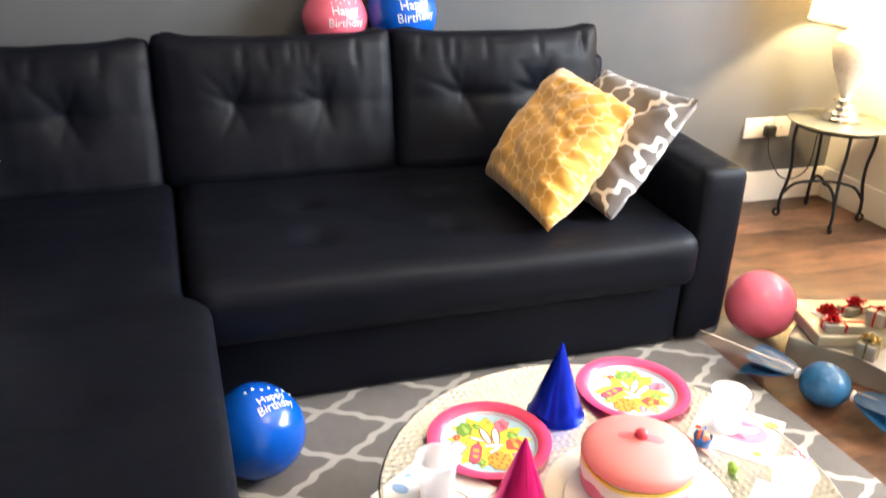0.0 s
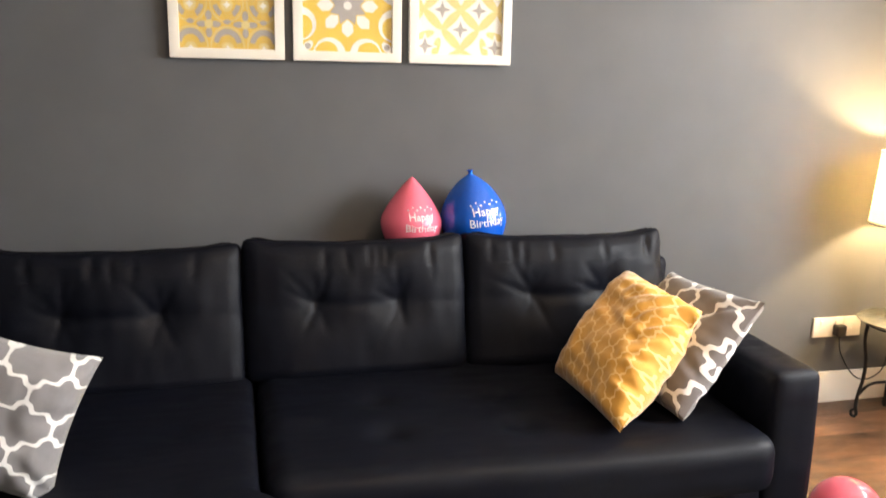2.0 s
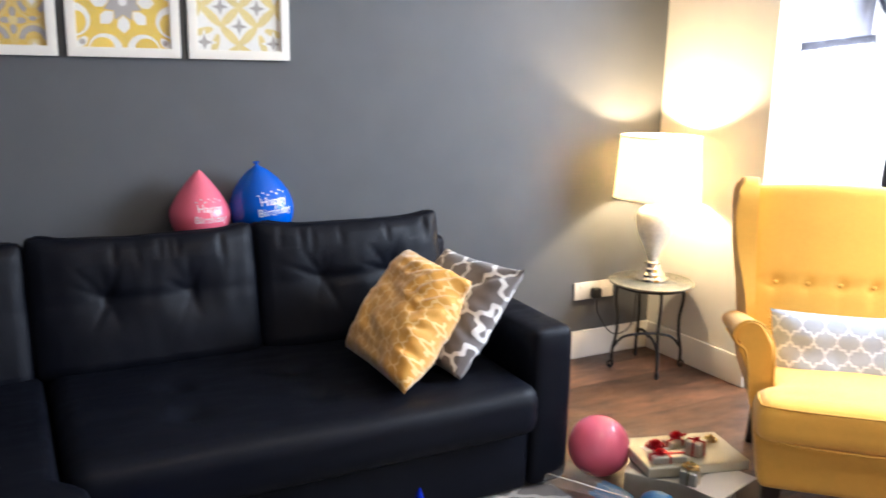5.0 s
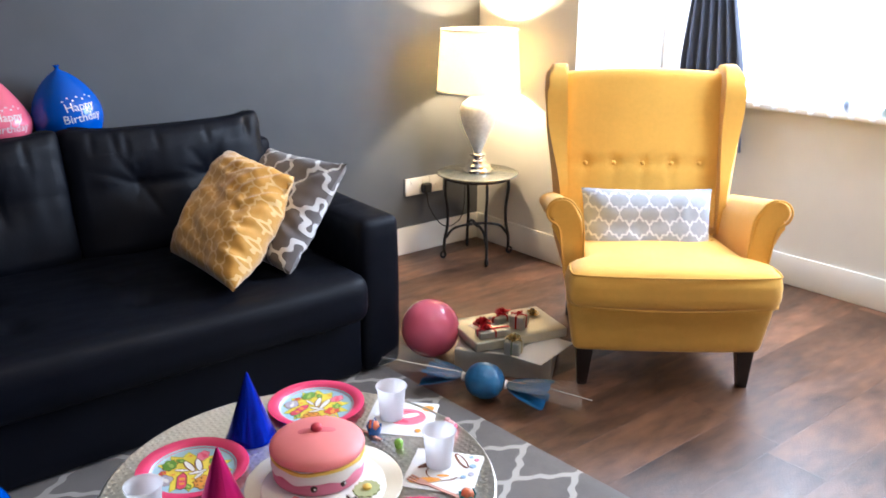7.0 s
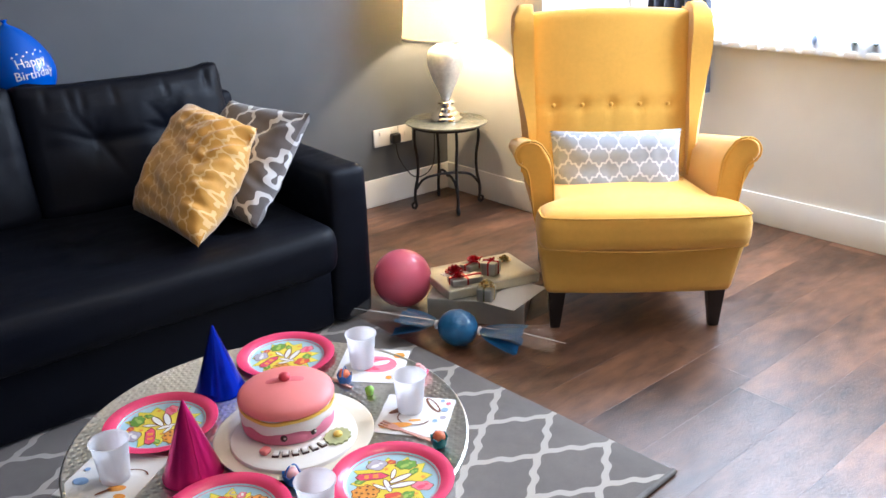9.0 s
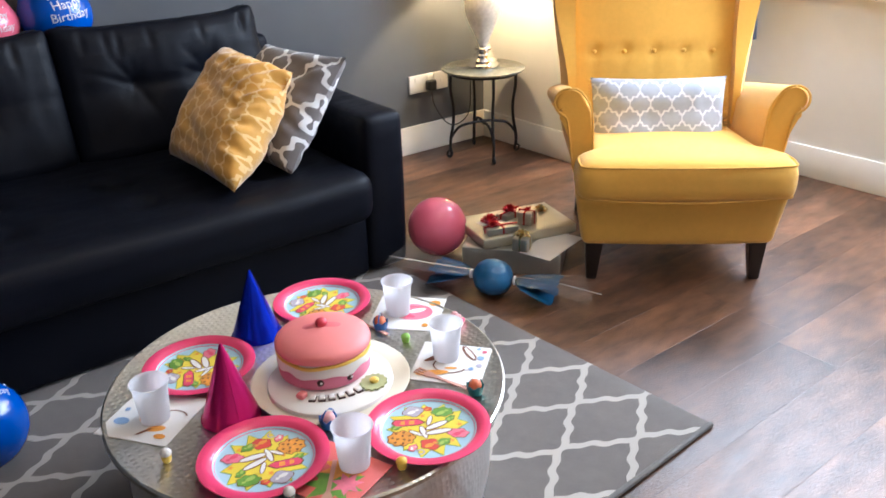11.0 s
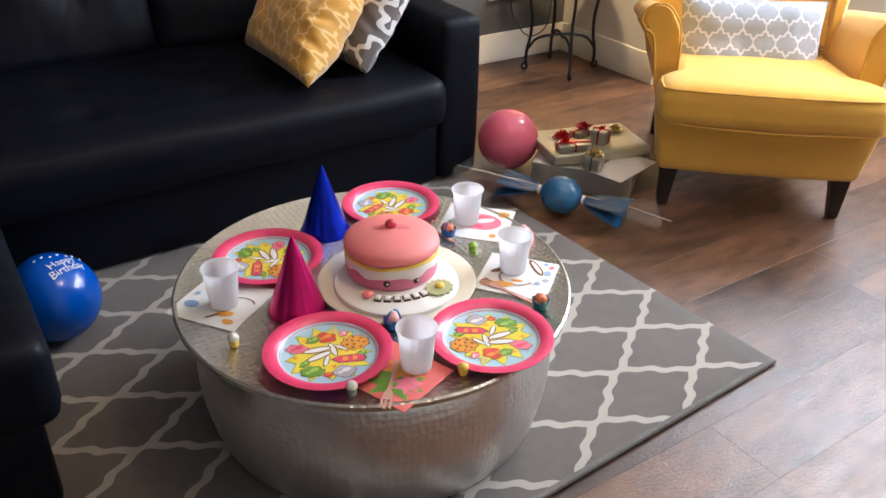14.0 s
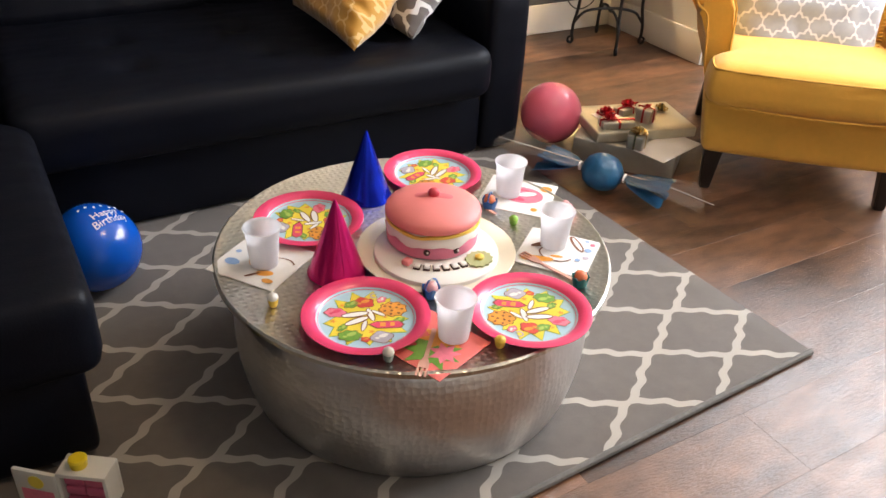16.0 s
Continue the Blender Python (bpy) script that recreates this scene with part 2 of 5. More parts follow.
def rbox(size, r, n=(6, 6, 6), deform=None):
    """A box with soft round edges, its middle at the origin; deform moves each point."""
    bm = bmesh.new()
    half = [s / 2 for s in size]
    cuts = []
    for h, k in zip(half, n):
        e = [h, h - 0.12 * r, h - 0.4 * r, h - r]
        inner = [(-1 + 2 * i / k) * (h - r) for i in range(1, k)]
        cuts.append([-a for a in e] + inner + e[::-1])
    seen = {}

    def vert(i, j, k):
        if (i, j, k) not in seen:
            v = Vector((cuts[0][i], cuts[1][j], cuts[2][k]))
            core = Vector([max(-h + r, min(h - r, a)) for a, h in zip(v, half)])
            d = v - core
            if d.length > 1e-9:
                v = core + d.normalized() * r
            seen[i, j, k] = bm.verts.new(deform(v) if deform else v)
        return seen[i, j, k]

    m = [len(c) - 1 for c in cuts]
    for axis in range(3):
        a, b = [i for i in range(3) if i != axis]
        for side in (0, m[axis]):
            for i in range(m[a]):
                for j in range(m[b]):
                    ring = []
                    for di, dj in ((0, 0), (1, 0), (1, 1), (0, 1)):
                        key = [0, 0, 0]
                        key[axis], key[a], key[b] = side, i + di, j + dj
                        ring.append(vert(*key))
                    bm.faces.new(ring)
    return bm


def lathe(profile, n=48, bm=None, closed=True, centre=(0, 0)):
    """Turn (radius, height) points round the upright axis."""
    bm = bm or bmesh.new()
    rings = []
    for r, z in profile:
        if r < 1e-6:
            rings.append([bm.verts.new((centre[0], centre[1], z))])
        else:
            rings.append([bm.verts.new((centre[0] + r * math.cos(2 * math.pi * i / n), centre[1] + r * math.sin(2 * math.pi * i / n), z)) for i in range(n)])
    for a, b in zip(rings, rings[1:]):
        for i in range(n):
            ring = [a[i % len(a)], a[(i + 1) % len(a)], b[(i + 1) % len(b)], b[i % len(b)]]
            ring = list(dict.fromkeys(ring))
            if len(ring) > 2:
                bm.faces.new(ring)
    return bm


def tube(points, r, n=8, bm=None, caps=True):
    bm = bm or bmesh.new()
    pts = [Vector(p) for p in points]
    rad = r if isinstance(r, (list, tuple)) else [r] * len(pts)
    rings, side = [], None
    for i, p in enumerate(pts):
        d = (pts[min(i + 1, len(pts) - 1)] - pts[max(i - 1, 0)]).normalized()
        side = side or (Vector((0, 0, 1)) if abs(d.z) < 0.9 else Vector((1, 0, 0)))
        a = d.cross(side).normalized()
        b = d.cross(a)
        rings.append([bm.verts.new(p + rad[i] * (math.cos(2 * math.pi * k / n) * a + math.sin(2 * math.pi * k / n) * b)) for k in range(n)])
    for u, v in zip(rings, rings[1:]):
        for k in range(n):
            bm.faces.new((u[k], u[(k + 1) % n], v[(k + 1) % n], v[k]))
    if caps:
        bm.faces.new(rings[0])
        bm.faces.new(rings[-1])
    return bm


def smooth_path(points, k=6):
    """Catmull-Rom through the points."""
    p = [Vector(a) for a in points]
    p = [2 * p[0] - p[1]] + p + [2 * p[-1] - p[-2]]
    out = []
    for i in range(1, len(p) - 2):
        for j in range(k):
            t = j / k
            out.append(0.5 * (2 * p[i] + (p[i + 1] - p[i - 1]) * t + (2 * p[i - 1] - 5 * p[i] + 4 * p[i + 1] - p[i + 2]) * t * t + (3 * p[i] - p[i - 1] - 3 * p[i + 1] + p[i + 2]) * t ** 3))
    return out + [p[-2]]


def slab(outline, lo, hi, to3=None, bevel=0.0, bm=None):
    """A flat outline pulled from lo to hi along the third axis; to3 lays the axes."""
    bm = bm or bmesh.new()
    to3 = to3 or (lambda a, b, c: (a, b, c))
    low = [bm.verts.new(to3(a, b, lo)) for a, b in outline]
    top = [bm.verts.new(to3(a, b, hi)) for a, b in outline]
    caps = [bm.faces.new(low), bm.faces.new(top)]
    n = len(low)
    for i in range(n):
        bm.faces.new((low[i], low[(i + 1) % n], top[(i + 1) % n], top[i]))
    if bevel:
        bmesh.ops.bevel(bm, geom=[e for f in caps for e in f.edges], offset=bevel, segments=3, affect="EDGES", profile=0.6)
    return bm


def disc(x, y, r, n=24, sy=1.0, turn=0.0):
    out = []
    for i in range(n):
        a, b = r * math.cos(2 * math.pi * i / n), r * sy * math.sin(2 * math.pi * i / n)
        out.append((x + a * math.cos(turn) - b * math.sin(turn), y + a * math.sin(turn) + b * math.cos(turn)))
    return out


def star(x, y, r0, r1, k, turn=0.0):
    return [(x + (r0 if i % 2 else r1) * math.cos(math.pi * i / k + turn), y + (r0 if i % 2 else r1) * math.sin(math.pi * i / k + turn)) for i in range(2 * k)]


def groove(u, v, folds):
    """Depth of the pressed-in folds, each a line from (a, b) to (c, d) over the face."""
    deep = 0.0
    for a, b, c, d, depth, wide in folds:
        k = max(0.0, min(1.0, ((u - a) * (c - a) + (v - b) * (d - b)) / ((c - a) ** 2 + (d - b) ** 2)))
        e = math.hypot(u - a - k * (c - a), v - b - k * (d - b)) / wide
        deep += 1.05 * depth * (1 - 0.6 * k) * (math.exp(-e * e) - 0.45 * math.exp(-((e - 1.7) ** 2)))
    return deep


def pillow(w, h, t, n=22, pull=0.06, seed=1, wrinkle=0.004, folds=()):
    bm = bmesh.new()
    grid = {}
    for s in (1, -1):
        for i in range(n + 1):
            for j in range(n + 1):
                u, v = -1 + 2 * i / n, -1 + 2 * j / n
                edge = i in (0, n) or j in (0, n)
                if edge and s < 0:
                    grid[s, i, j] = grid[1, i, j]
                    continue
                x = u * w / 2 * (1 - pull * (1 - v * v) * u * u)
                y = v * h / 2 * (1 - pull * (1 - u * u) * v * v)
                puff = ((1 - u ** 4) * (1 - v ** 4)) ** 0.55 * t / 2
                k = noise.noise(Vector((u * 2.2, v * 2.2, seed * 7.3 + s))) * wrinkle * 2 + noise.noise(Vector((u * 6, v * 2.5, seed * 3.1 + s))) * wrinkle
                grid[s, i, j] = bm.verts.new((x, y, s * (puff + (0 if edge else k - (groove(u, v, folds) if s > 0 else 0)))))
    for s in (1, -1):
        for i in range(n):
            for j in range(n):
                bm.faces.new((grid[s, i, j], grid[s, i + 1, j], grid[s, i + 1, j + 1], grid[s, i, j + 1]))
    return bm


def on_axes(centre, ex, ey):
    """The pose whose x and y axes lie along ex and, nearly, ey."""
    x = Vector(ex).normalized()
    z = x.cross(Vector(ey)).normalized()
    y = z.cross(x)
    m = Matrix((x, y, z)).transposed().to_4x4()
    m.translation = centre
    return m


def lettering(body, size):
    """Flat letters as a mesh, middle at the origin."""
    cu = bpy.data.curves.new("letters", "FONT")
    cu.body, cu.size, cu.align_x, cu.align_y, cu.resolution_u = body, size, "CENTER", "CENTER", 2
    ob = new("letters", cu)
    me = bpy.data.meshes.new_from_object(ob.evaluated_get(bpy.context.evaluated_depsgraph_get()))
    bm = bmesh.new()
    bm.from_mesh(me)
    bpy.data.objects.remove(ob)
    bpy.data.curves.remove(cu)
    bpy.data.meshes.remove(me)
    return bm


# ---- structure ----
H = 2.4
PLAN = [(-4.4, -5.0), (0.12, -5.0), (0.12, -3.5), (0.74, -3.5), (0.74, -0.55), (0.12, -0.55), (0.12, 0.12), (-4.4, 0.12)]


def wall(name, lo, hi, mat, label):
    return tagged(part(name, box(lo, hi), mat), label, "wall", kind="structure")


tagged(part("floor", slab(PLAN, -0.1, -0.004), GROUT), "dark joints under wood-effect vinyl floor planks", "floor", kind="structure")
FLOOR = bpy.data.objects["floor"]
tagged(part("ceiling", slab(PLAN, H, H + 0.1), CEILING), "plain white painted ceiling", "ceiling", kind="structure")
wall("wall_north", (-4.4, 0.0, 0), (0.12, 0.12, H), GREY_PAINT, "dark grey painted feature wall behind the sofa")
wall("wall_west", (-4.4, -5.0, 0), (-4.28, 0.0, H), GREY_PAINT, "plain dark grey painted wall")
wall("wall_south", (-4.28, -5.0, 0), (0.12, -4.88, H), CREAM_PAINT, "plain cream painted wall")
wall("wall_east", (0.0, -0.55, 0), (0.12, 0.0, H), CREAM_PAINT, "cream painted wall beside the bay window")
wall("wall_east_far", (0.0, -4.88, 0), (0.12, -3.4, H), CREAM_PAINT, "cream painted wall beyond the bay window")


def pierced(name, along, lo, hi, thick, holes, sill, head, label):
    """A wall with window holes; along 'y': at x from thick[0] to thick[1]; along 'x': at y so."""
    bm = bmesh.new()

    def put(a, b, z0, z1):
        if along == "y":
            box((thick[0], a, z0), (thick[1], b, z1), bm=bm)
        else:
            box((a, thick[0], z0), (b, thick[1], z1), bm=bm)

    edges = [lo] + [e for h in holes for e in h] + [hi]
    levels = (0, sill, head, H)
    for i, (a, b) in enumerate(zip(edges, edges[1:])):
        for k, (z0, z1) in enumerate(zip(levels, levels[1:])):
            if not (i % 2 and k == 1):
                put(a, b, z0, z1)
    bmesh.ops.remove_doubles(bm, verts=bm.verts, dist=0.0001)
    return tagged(part(name, bm, CREAM_PAINT), label, "wall", kind="structure")


SILL, HEAD = 0.80, 2.12
pierced("wall_bay_front", "y", -3.4, -0.65, (0.62, 0.74), [(-3.2, -2.12), (-1.98, -0.80)], SILL, HEAD, "cream bay wall with tall bright windows")
pierced("wall_bay_side", "x", 0.0, 0.74, (-0.65, -0.55), [(0.07, 0.56)], SILL, HEAD, "cream bay side wall with a narrow window")
pierced("wall_bay_return", "x", 0.12, 0.74, (-3.5, -3.4), [(0.2, 0.56)], SILL, HEAD, "cream bay side wall with a narrow window")


def skirting(name, lo, hi):
    return tagged(part(name, box(lo, hi, 0.008), WHITE_GLOSS), "tall white gloss painted skirting board", "skirting board", kind="structure")


SK = 0.14
skirting("baseboard_north", (-4.28, -0.016, 0), (-0.0, 0.0, SK))
skirting("baseboard_east", (-0.016, -0.65, 0), (0.0, -0.016, SK))
skirting("baseboard_bay_side", (0.0, -0.666, 0), (0.62, -0.65, SK))
skirting("baseboard_bay_front", (0.604, -3.4, 0), (0.62, -0.666, SK))


def window(name, m, w, h, bars):
    """A white framed window standing in its hole; origin at the lower left, x along, y outward."""
    ob = thing(name, m, "white framed window with bright daylight behind", "window", kind="structure")
    f = 0.055
    bm = box((0, 0.03, 0), (f, 0.09, h), 0.006)
    box((w - f, 0.03, 0), (w, 0.09, h), 0.006, bm)
    box((f, 0.03, 0), (w - f, 0.09, f), 0.006, bm)
    box((f, 0.03, h - f), (w - f, 0.09, h), 0.006, bm)
    for x in bars:
        box((x - 0.02, 0.035, f), (x + 0.02, 0.085, h - f), 0.005, bm)
    part("window_frame", bm, WHITE_GLOSS, ob)
    edges = [f] + [x for x in bars] + [w - f]
    for a, b in zip(edges, edges[1:]):
        p = part("pane", box((a + 0.005, 0.058, f), (b - 0.005, 0.062, h - f)), PANE, ob)
        p.visible_shadow = False
    part("window_sill", box((-0.04, -0.05, -0.03), (w + 0.04, 0.03, -0.003), 0.006), WHITE_GLOSS, ob)
    return ob


window("window_1", pose(0.62, -0.80, SILL, 0, 0, -90), 1.18, HEAD - SILL, (0.59,))
window("window_2", pose(0.62, -2.12, SILL, 0, 0, -90), 1.08, HEAD - SILL, (0.54,))
window("window_3", pose(0.07, -0.65, SILL), 0.49, HEAD - SILL, ())


def drape(width, height, depth, folds, n=60, rows=14, shape=None, hem=None):
    """Hanging cloth with folds, top edge at z = height; shape(v) gives (shift, share of width) down the cloth."""
    bm = bmesh.new()
    grid = []
    for j in range(rows + 1):
        v = j / rows
        s, k = shape(v) if shape else (0, 1)
        row = []
        for i in range(n + 1):
            u = i / n
            low = hem(u) if hem else 0
            z = height * (1 - v) + low * v
            y = depth * math.sin(u * folds * 2 * math.pi + 0.6 * math.sin(5 * v + 3 * u)) * (0.4 + 0.6 * min(1, v + 0.3))
            row.append(bm.verts.new((s + (u - 0.5) * width * k, y * (0.5 + 0.5 * k), z)))
        grid.append(row)
    for a, b in zip(grid, grid[1:]):
        for i in range(n):
            bm.faces.new((a[i], a[i + 1], b[i + 1], b[i]))
    return bm


solo("net_curtain", drape(1.2, 1.36, 0.012, 14, n=120, hem=lambda u: 0.012 * abs(math.sin(u * 40))), NET, pose(0.575, -1.40, 0.77, 0, 0, -90), "white net curtain with a scalloped lace hem at the window", "net curtain", "net curtains")
solo("net_curtain", drape(0.52, 1.36, 0.01, 6, n=60), NET, pose(0.315, -0.672, 0.77), "white net curtain over the narrow bay side window", "net curtain", "net curtains")
solo("net_curtain", drape(1.1, 1.36, 0.012, 13, n=120, hem=lambda u: 0.012 * abs(math.sin(u * 38))), NET, pose(0.575, -2.66, 0.77, 0, 0, -90), "white net curtain with a scalloped lace hem at the window", "net curtain", "net curtains")


def gathered(v):
    """Wide at the rail, tied at two fifths, falling in a tail."""
    if v < 0.45:
        t = v / 0.45
        return 0.0, 1 - 0.80 * t * t
    t = (v - 0.45) / 0.55
    return 0.05 * t, 0.20 + 0.17 * min(1, t * 1.8) + 0.04 * t


tied = thing("curtain", pose(0.50, -0.975, 0.57, 0, 0, -80), "dark slate curtain tied back at the bay corner", "curtain", "curtains")
part("cloth", drape(0.74, 1.62, 0.03, 6, n=80, rows=30, shape=gathered), CURTAIN, tied)
part("tie_back", lathe([(0.052, 0.855), (0.064, 0.865), (0.066, 0.89), (0.064, 0.915), (0.052, 0.925)], 24), CURTAIN, tied, "dark band holding the cloth")

VALANCE = material("pale_grey_valance_cloth", (0.30, 0.30, 0.35), 0.85, var=0.08, scale=40, bump=0.2, bump_scale=300)
FRINGE = material("grey_fringe", (0.09, 0.09, 0.11), 0.8, var=0.3, scale=90)
blind = thing("window_valance", pose(0.30, -0.70, 1.46), "pale grey cloth valance with a dark fringe over the side window", "valance")
part("cloth", drape(0.46, 0.6, 0.006, 3, hem=lambda u: 0.03 + 0.05 * u), VALANCE, blind)
bm = bmesh.new()
for i in range(46):
    u = i / 45
    x, z = -0.22 + 0.46 * u, 0.03 + 0.05 * u
    tube([(x, -0.004, z + 0.012), (x + 0.002, -0.006, z - 0.01), (x, -0.004, z - 0.03 + 0.006 * (i % 3))], 0.0042, 5, bm)
part("fringe", bm, FRINGE, blind, "dark grey bobble fringe")

GLOBE = bpy.data.materials.new("lit_warm_globe")
GLOBE.use_nodes = True
GLOBE.node_tree.nodes["Principled BSDF"].inputs["Emission Color"].default_value = (1, 0.72, 0.4, 1)
GLOBE.node_tree.nodes["Principled BSDF"].inputs["Emission Strength"].default_value = 6
rose = thing("ceiling_light", pose(-1.75, -2.42, 2.4), "lit warm bulb hanging below a white ceiling rose", "ceiling light")
part("ceiling_rose", lathe([(0, 0.0), (0.05, 0.0), (0.048, -0.012), (0.03, -0.026), (0.012, -0.032), (0, -0.032)], 32), PLASTIC, rose)
part("flex", tube([(0, 0, -0.03), (0, 0, -0.09)], 0.0035, 6), PLASTIC, rose)
part("lamp_holder", lathe([(0, -0.085), (0.016, -0.088), (0.018, -0.125), (0, -0.125)], 20), PLASTIC, rose)
part("bulb", lathe([(0.012, -0.126), (0.016, -0.132), (0.018, -0.138), (0.014, -0.143), (0, -0.145)], 20), GLOBE, rose, "lit glass bulb")

ORN_B = material("blue_grey_glaze", (0.22, 0.28, 0.40), 0.3, var=0.15, scale=30)
ORN_G = material("grey_green_glaze", (0.12, 0.15, 0.14), 0.35, var=0.15, scale=30)
ORN_P = material("faded_pink_glaze", (0.42, 0.26, 0.26), 0.4, var=0.15, scale=30)
JAR = [(0, 0.0), (0.55, 0.0), (0.85, 0.25), (1.0, 0.7), (0.95, 1.1), (0.7, 1.45), (0.5, 1.55), (0.56, 1.7), (0.45, 1.7), (0.4, 1.55), (0, 1.5)]
for y, r, tall, glaze, label in ((-1.615, 0.040, 0.066, ORN_B, "round blue grey jar on the window sill"), (-1.545, 0.018, 0.044, ORN_B, "small pale blue jar on the window sill"), (-1.49, 0.022, 0.034, ORN_P, "small faded pink pot on the window sill"), (-1.19, 0.026, 0.040, ORN_B, "small blue grey jar on the window sill"), (-1.30, 0.018, 0.022, ORN_P, "tiny pink pot on the window sill")):
    solo("sill_ornament", lathe([(a * r, b * tall * 0.59) for a, b in JAR], 24), glaze, pose(0.612, y, SILL - 0.002), label, "ornament", "sill ornaments")
dish = lathe([(0, 0.0), (0.5, 0.0), (0.8, 0.012), (1.0, 0.034), (0.96, 0.034), (0.74, 0.016), (0, 0.008)], 32)
for v in dish.verts:
    v.co = (v.co.x * 0.032, v.co.y * 0.10, v.co.z)
solo("sill_ornament", dish, ORN_G, pose(0.612, -1.80, SILL - 0.002), "long grey green dish on the window sill", "ornament", "sill ornaments")

# ---- rug ----
RUG_TURN = 2.8
A_, B_ = 0.166, 0.0965
RUG = trellis("grey_trellis_pile", (0.132, 0.114, 0.101), (0.39, 0.355, 0.31), (0.5 / A_, -0.5 / B_, -0.5 / A_, -0.5 / B_), width=0.055, wobble=0.028, turns=1.0, sharp=0.7)
RUG_AT = pose(-1.435, -1.992, 0.0, 0, 0, RUG_TURN)
rug = thing("rug", RUG_AT, "grey pile rug with a pale wavy trellis pattern", "rug")
rx0, rx1, ry0, ry1 = -1.56, 0.18, -0.28, 1.25
part("rug_body", rbox((rx1 - rx0, ry1 - ry0, 0.012), 0.005, (30, 26, 1), lambda v: v + Vector(((rx0 + rx1) / 2, (ry0 + ry1) / 2, 0.0065 + 0.0006 * noise.noise(v * 60)))), RUG, rug)
BIND = material("rug_binding", (0.15, 0.14, 0.128), 0.85, var=0.2, scale=80, bump=0.3)
for y in (ry0, ry1):
    part("binding", tube([(rx0, y, 0.008), (rx1, y, 0.008)], 0.0078, 8), BIND, rug, "grey stitched edge")

# ---- corner sofa ----
sofa = thing("corner_sofa", pose(0, 0, 0), "black leather corner sofa with tufted cushions and a chaise", "sofa")


def panel(lo, hi, r, name, n=(8, 8, 4), deform=None, label=""):
    c = Vector([(a + b) / 2 for a, b in zip(lo, hi)])
    return part(name, rbox([b - a for a, b in zip(lo, hi)], r, n, (lambda v: deform(v + c)) if deform else (lambda v: v + c)), LEATHER, sofa, label)


X0, XC, XA, XE = -3.62, -2.75, -1.405, -1.25


def tufts(spots, depth, wide):
    def press(x, y):
        d = 0.0
        for a, b in spots:
            k = math.hypot(x - a, y - b)
            d += depth * math.exp(-(k / wide) ** 2)
        return d
    return press


seat_press = tufts([(x, y) for x in (-2.45, -2.07, -1.7) for y in (-0.86, -0.64)], 0.020, 0.05)


def seat_shape(v):
    k = max(0.0, min(1.0, (v.z - 0.30) / 0.12))
    v = v.copy()
    v.z += k * (0.006 * math.sin((v.x + 1.4) * 4) - seat_press(v.x, v.y) - 0.012 * max(0, (-v.y - 0.75)) / 0.35)
    v.z += k * 0.003 * noise.noise(Vector((v.x * 6, v.y * 9, 1.0)))
    return v


panel((XC + 0.01, -1.02, 0.02), (XA, -0.12, 0.24), 0.02, "base")
panel((XC - 0.036, -1.10, 0.235), (XA - 0.004, -0.16, 0.415), 0.055, "seat", (72, 52, 4), seat_shape)
panel((X0, -1.845, 0.02), (XC - 0.022, -0.12, 0.24), 0.02, "chaise_base")
chaise_press = tufts([(x, y) for x in (-3.4, -3.0) for y in (-1.5, -1.1, -0.75)], 0.012, 0.06)


def chaise_shape(v):
    v = v.copy()
    k = max(0.0, min(1.0, (v.z - 0.30) / 0.12))
    beside = max(0.0, min(1.0, (v.y + 1.16) / 0.06))
    v.x -= 0.058 * beside * max(0.0, min(1.0, (v.x + 3.05) / 0.25))
    v.z += k * (-chaise_press(v.x, v.y) + 0.003 * noise.noise(Vector((v.x * 5, v.y * 7, 4.0))))
    return v


panel((X0, -1.892, 0.235), (XC + 0.016, -0.16, 0.415), 0.04, "chaise_seat", (22, 70, 4), chaise_shape)
panel((X0 - 0.14, -0.14, 0.02), (XE, -0.03, 0.70), 0.03, "back_frame", (20, 2, 8))


def arm_shape(v):
    v = v.copy()
    v.z += 0.012 * math.exp(-((v.y + 0.55) / 0.25) ** 2) * (1 if v.z > 0.4 else 0)
    v.x += 0.006 * math.sin(v.z * 5)
    return v


panel((XA, -1.03, 0.02), (XE, -0.06, 0.565), 0.032, "arm", (3, 16, 10), arm_shape)
panel((X0 - 0.15, -1.03, 0.02), (X0 - 0.004, -0.06, 0.565), 0.032, "arm", (3, 16, 10), arm_shape)
for x in (-3.5, -2.85, -1.33):
    for y in (-0.95, -0.2):
        part("foot", lathe([(0.0, 0.0), (0.022, 0.0), (0.026, 0.025), (0.0, 0.025)], 12, centre=(x, y)), BLACK_PLASTIC, sofa)


